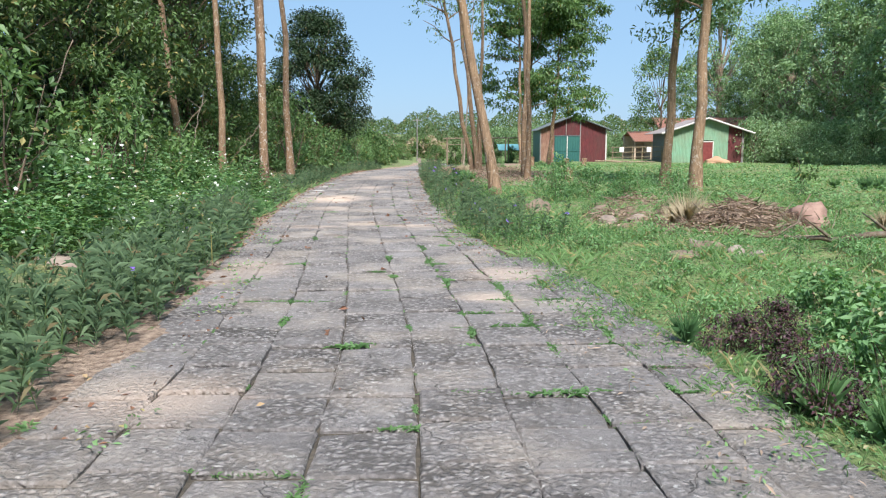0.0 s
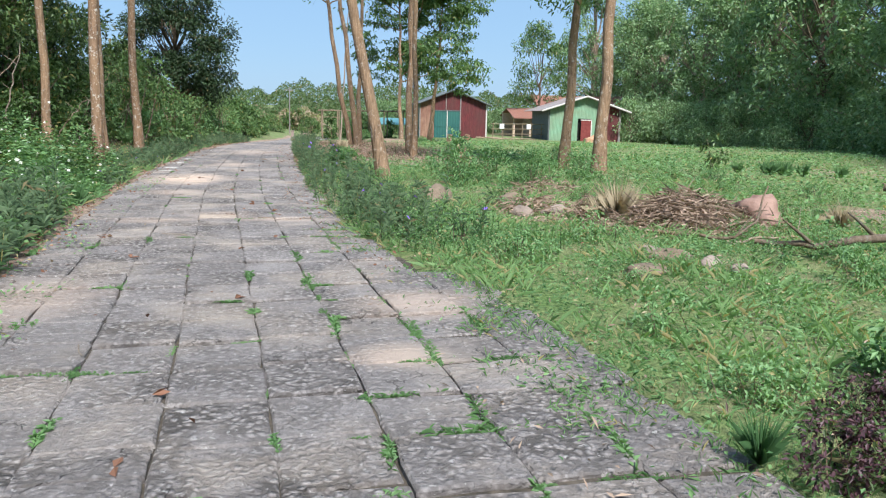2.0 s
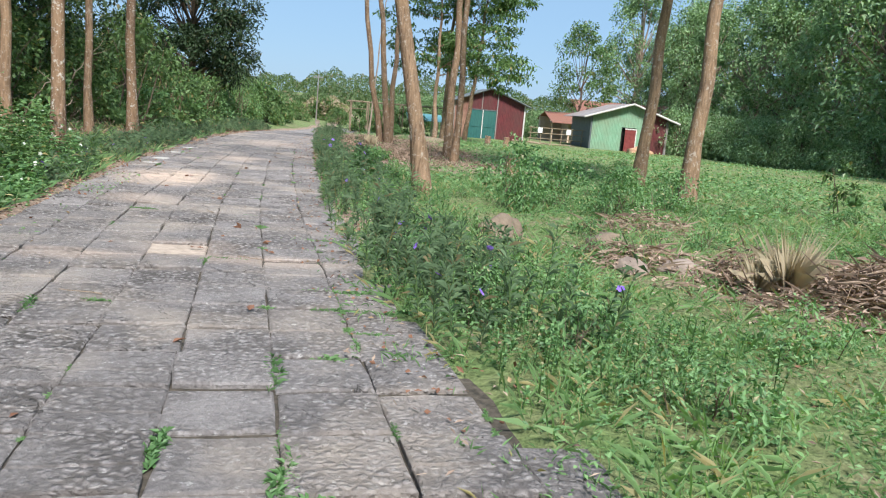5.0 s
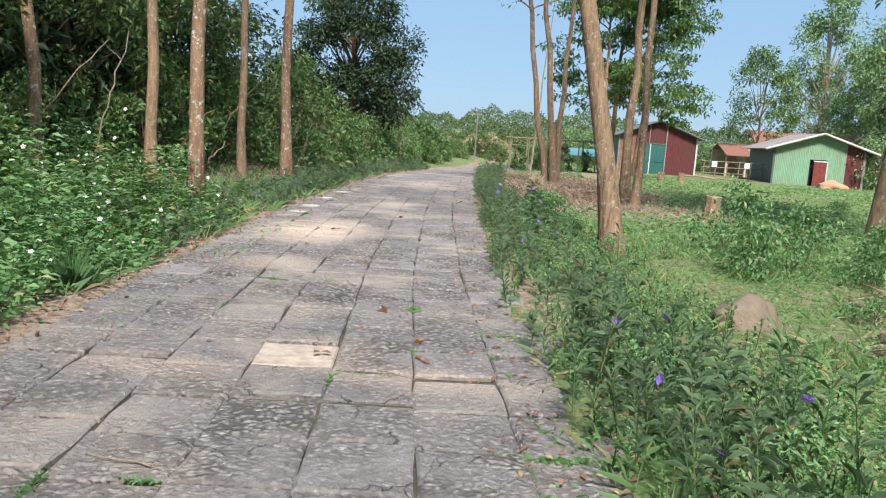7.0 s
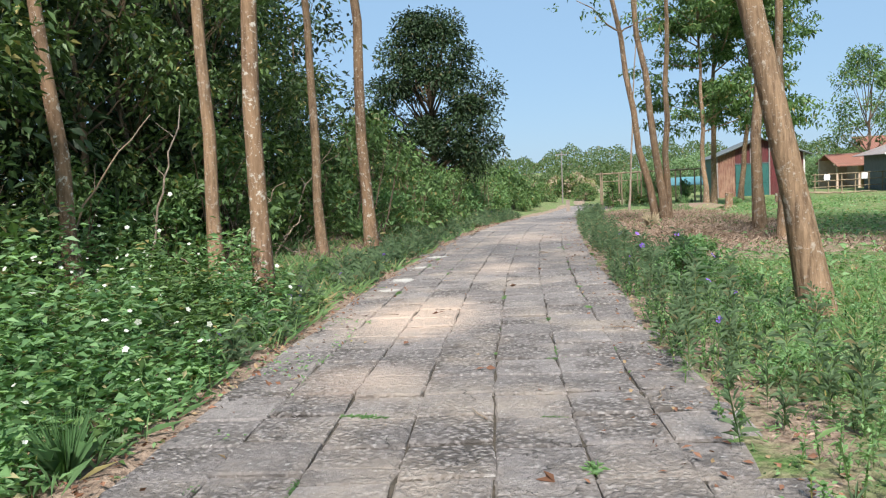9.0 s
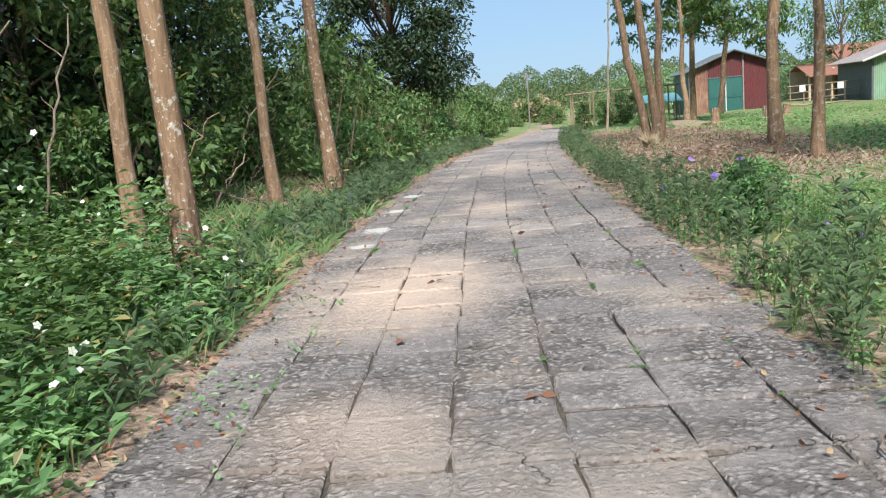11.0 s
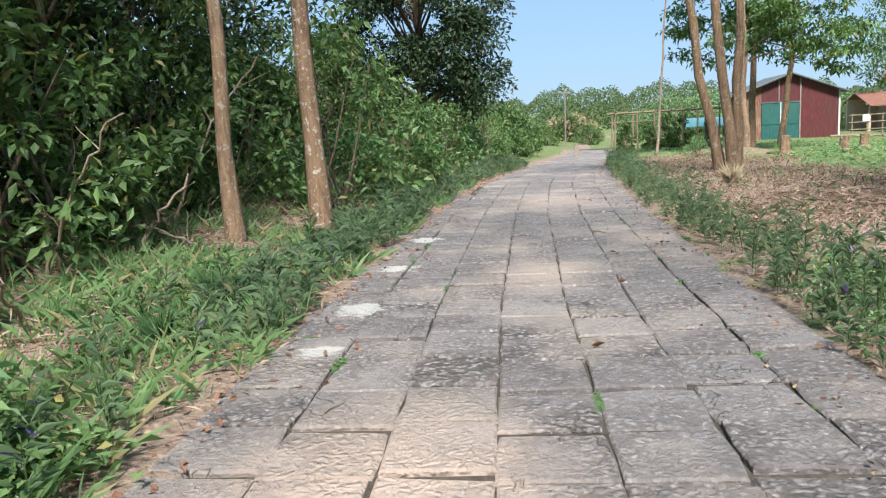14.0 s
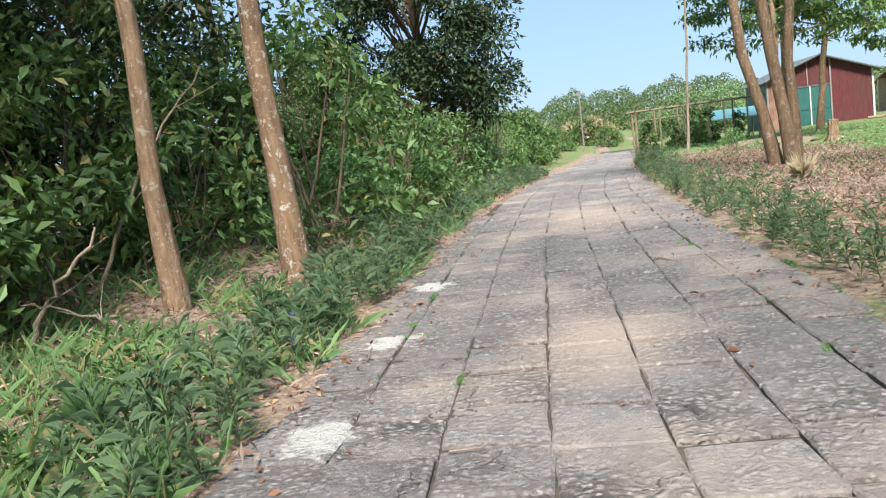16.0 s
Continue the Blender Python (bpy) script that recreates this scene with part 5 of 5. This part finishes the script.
# dark plants at the path's edge
d1 = broad_tree("dark_plant", 0.5, 0.42, 0.03, 20, 60, 0.06, M_LEAF_RED, "low burgundy-leaved plant at the path's edge", 0.008, "plant", "burgundy plants", 6)
scatter([d1], [(2.2, 5.4), (2.5, 5.1), (2.3, 4.6), (2.7, 5.9), (2.15, 4.0)], 0.4, 0.65)
g1 = broad_tree("edge_plant", 0.75, 0.5, 0.05, 22, 50, 0.10, M_LEAF_BRIGHT, "fresh green plant beside the path", 0.01, "plant", "green edge plants", 5)
scatter([g1], [(2.9, 4.6), (3.2, 5.4), (2.8, 3.6), (3.4, 6.4), (0.95, 22.4), (0.8, 21.6), (1.2, 23.0), (-2.85, 3.0), (-2.7, 2.3)], 0.5, 0.75)

# weeds in the joints
jr = np.random.default_rng(23)
ROW_Y = [-10.5]
while ROW_Y[-1] < 68:
    ROW_Y.append(ROW_Y[-1] + 0.545 + jr.normal() * 0.008)
protos = []
for i in range(5):
    nb = (150, 90, 190, 120, 60)[i]
    long = (0.2, 0.12, 0.26, 0.16, 0.05)[i]
    a = rng.uniform(0, 2 * np.pi, nb)
    D = np.stack([np.cos(a) * 0.8, np.sin(a) * 0.8, rng.uniform(0.1, 1.1, nb)], 1) + rng.normal(size=(nb, 3)) * 0.2
    root_y = np.linspace(-long, long, 15)
    root_x = rng.normal(size=15) * 0.012
    at = np.clip(np.round(rng.normal(7, 3.6, nb)), 0, 14).astype(int)
    P = np.stack([root_x[at], root_y[at], np.zeros(nb)], 1)
    lv, lf = leaf_arrays(P, D, rng.uniform(0.02, 0.075, nb), (0.005, 0.016, 0.006, 0.013, 0.008)[i], 0.35)
    rv = np.stack([root_x, root_y, np.zeros(15)], 1)
    rv = np.concatenate([rv, rv + (0, 0, 0.006)])
    rf = [(q, q + 1, q + 16) for q in range(14)] + [(q, q + 16, q + 15) for q in range(14)]
    ob = new("joint_weed", fused(raw_mesh("joint_weed", np.concatenate([lv, rv]), np.concatenate([lf, np.array(rf) + len(lv)]), M_LEAF_BRIGHT if i in (1, 3) else M_GRASS)))
    protos.append(tagged(ob, "small green weed growing in a slab joint", "weed", "joint weeds"))
COLS = [-2.08, -1.56, -1.04, -0.52, 0.0, 0.52, 1.04, 1.56]
used = set()
for i in range(420):
    yw = rng.uniform(2.2, 30)
    c = rng.choice(COLS, p=[0.12, 0.09, 0.07, 0.08, 0.10, 0.17, 0.19, 0.18])
    if yw > 12.5 and rng.uniform() < 0.6:
        continue
    turn = rng.uniform(-8, 8)
    if rng.uniform() < 0.38:
        yw = ROW_Y[int((yw + 10.5) / 0.545)] + 0.272
        c += rng.uniform(-0.2, 0.2)
        turn += 90
    xw = float(centre(yw)) + c + rng.normal() * 0.015
    s = (0.35 + 1.0 * rng.uniform() ** 2.0) * (0.7 if yw > 16 else 1.0)
    m = pose(xw, yw, float(road_z(yw)) - 0.012, 0, 0, turn) @ Matrix.Diagonal((s, s * 1.15, s, 1))
    pr = protos[i % 5]
    if i % 5 not in used:
        used.add(i % 5)
        pr.matrix_basis = m
    else:
        copy_thing(pr, m @ Matrix.Diagonal((*pr.scale, 1)).inverted())
for i in range(34):
    yw = rng.uniform(3, 28)
    xw = rng.uniform(float(left_edge(yw)), float(right_edge(yw)))
    z = float(road_z(yw)) + 0.012
    if i % 3 == 0:
        ob = new("dry_twig")
        tagged(ob, "thin dry twig lying on the slabs", "twig", "dry twigs")
        pole("stick", ob, M_TWIG, (0, 0, 0), (rng.uniform(0.15, 0.4), rng.uniform(-0.05, 0.1), 0.01), 0.006, 0.003, 5)
    else:
        q = np.zeros((2, 3))
        ob = new("dry_leaf", fused(leaf_mesh("dry_leaf", q, np.concatenate([rng.normal(size=(2, 2)), np.full((2, 1), 0.15)], 1), 0.10, 0.045, M_FALLEN, 0.08)))
        tagged(ob, "curled brown dry leaf on the slabs", "leaf", "dry leaves")
    ob.matrix_basis = pose(xw, yw, z, 0, 0, rng.uniform(0, 360))


# ---- the slab path ----
def slab_mesh(i, w=0.512, l=0.518, cracked=False):
    """A cast slab with worn, uneven edges and a chamfer; a cracked one lies in two pieces."""
    g = Geo()
    spans = [(-0.5, 0.5)]
    if cracked:
        c = rng.uniform(-0.15, 0.2)
        spans = [(-0.5, c - 0.008), (c + 0.008, 0.5)]
    for a, b in spans:
        cr = [(-w / 2, a * l), (0, a * l), (w / 2, a * l), (w / 2, (a + b) / 2 * l), (w / 2, b * l), (0, b * l), (-w / 2, b * l), (-w / 2, (a + b) / 2 * l)]
        cr = np.array(cr) + rng.normal(size=(8, 2)) * 0.008
        mid = cr.mean(0)
        inn = mid + (cr - mid) * (1 - 0.05)
        dz = rng.normal() * 0.002
        v = [(*p, -0.09) for p in cr] + [(*p, -0.012 + dz) for p in cr] + [(*p, dz + rng.normal() * 0.0015) for p in inn] + [(*mid, dz + 0.002)]
        f = []
        for j in range(8):
            q = (j + 1) % 8
            f += [(j, q, 8 + q, 8 + j), (8 + j, 8 + q, 16 + q, 16 + j)]
        f += [(16 + j, 16 + j + 1, 16 + (j + 2) % 8, 24) for j in (0, 2, 4, 6)]
        g.add(v, f)
    return np.concatenate(g.v), np.concatenate(g.f)


SLABS = [slab_mesh(i, cracked=i % 4 == 3) for i in range(15)]
SAND_ME = raw_mesh("slab", *SLABS[0], M_SANDY)
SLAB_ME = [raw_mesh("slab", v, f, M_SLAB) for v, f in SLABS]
ys = np.arange(-11, 72, 0.25)
bv = []
for yv in ys:
    for xv in (float(left_edge(yv)) - 0.02, float(right_edge(yv)) + 0.02):
        bv.append((xv, yv, float(road_z(yv)) - 0.028))
bf = [(2 * i, 2 * i + 1, 2 * i + 3, 2 * i + 2) for i in range(len(ys) - 1)]
path = tagged(new("pavement", raw_mesh("pavement", bv, bf, M_BED)), "old path of worn grey concrete slabs with weedy joints", "path", kind="structure")

rest_v, rest_f, rest_n = [], [], 0
shift = rng.uniform(-0.05, 0.05, 9)
for yrow in ROW_Y:
    for ci in range(8):
        c = -1.82 + 0.52 * ci
        yv = yrow + shift[ci]
        lim = float(right_edge(yv) - centre(yv)) + 0.05
        if c > lim or c < float(left_edge(yv) - centre(yv)) - 0.1:
            continue
        xv = float(centre(yv)) + c
        head = math.degrees(math.atan2(float(centre(yv - 0.3) - centre(yv + 0.3)), 0.6))
        tiltx, tilty = np.clip(rng.normal(size=2) * 0.6, -0.9, 0.9)
        sy = rng.choice([0.955, 0.98, 1.0, 1.008])
        m = pose(xv + rng.normal() * 0.004, yv, float(road_z(yv)) + float(np.clip(rng.normal() * 0.008, -0.010, 0.013)), tiltx, tilty, head + rng.normal() * 0.5) @ Matrix.Diagonal((rng.uniform(0.985, 1.012), sy, 1, 1))
        i = int(rng.integers(0, 15))
        if 2.8 < yv < 24.6 and ci < 7:
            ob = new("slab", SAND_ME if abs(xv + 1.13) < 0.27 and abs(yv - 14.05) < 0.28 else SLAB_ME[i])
            ob.parent = path
            ob.matrix_basis = m
        else:
            M4 = np.array(m)
            v = SLABS[i][0] @ M4[:3, :3].T + M4[:3, 3]
            rest_v.append(v)
            rest_f.append(SLABS[i][1] + rest_n)
            rest_n += len(v)
    shift = shift + rng.normal(size=9) * 0.012
rest = tagged(new("slab_rest", raw_mesh("slab_rest", np.concatenate(rest_v), np.concatenate(rest_f), M_SLAB)), "further worn grey concrete slabs", kind="stuff")
rest.parent = path
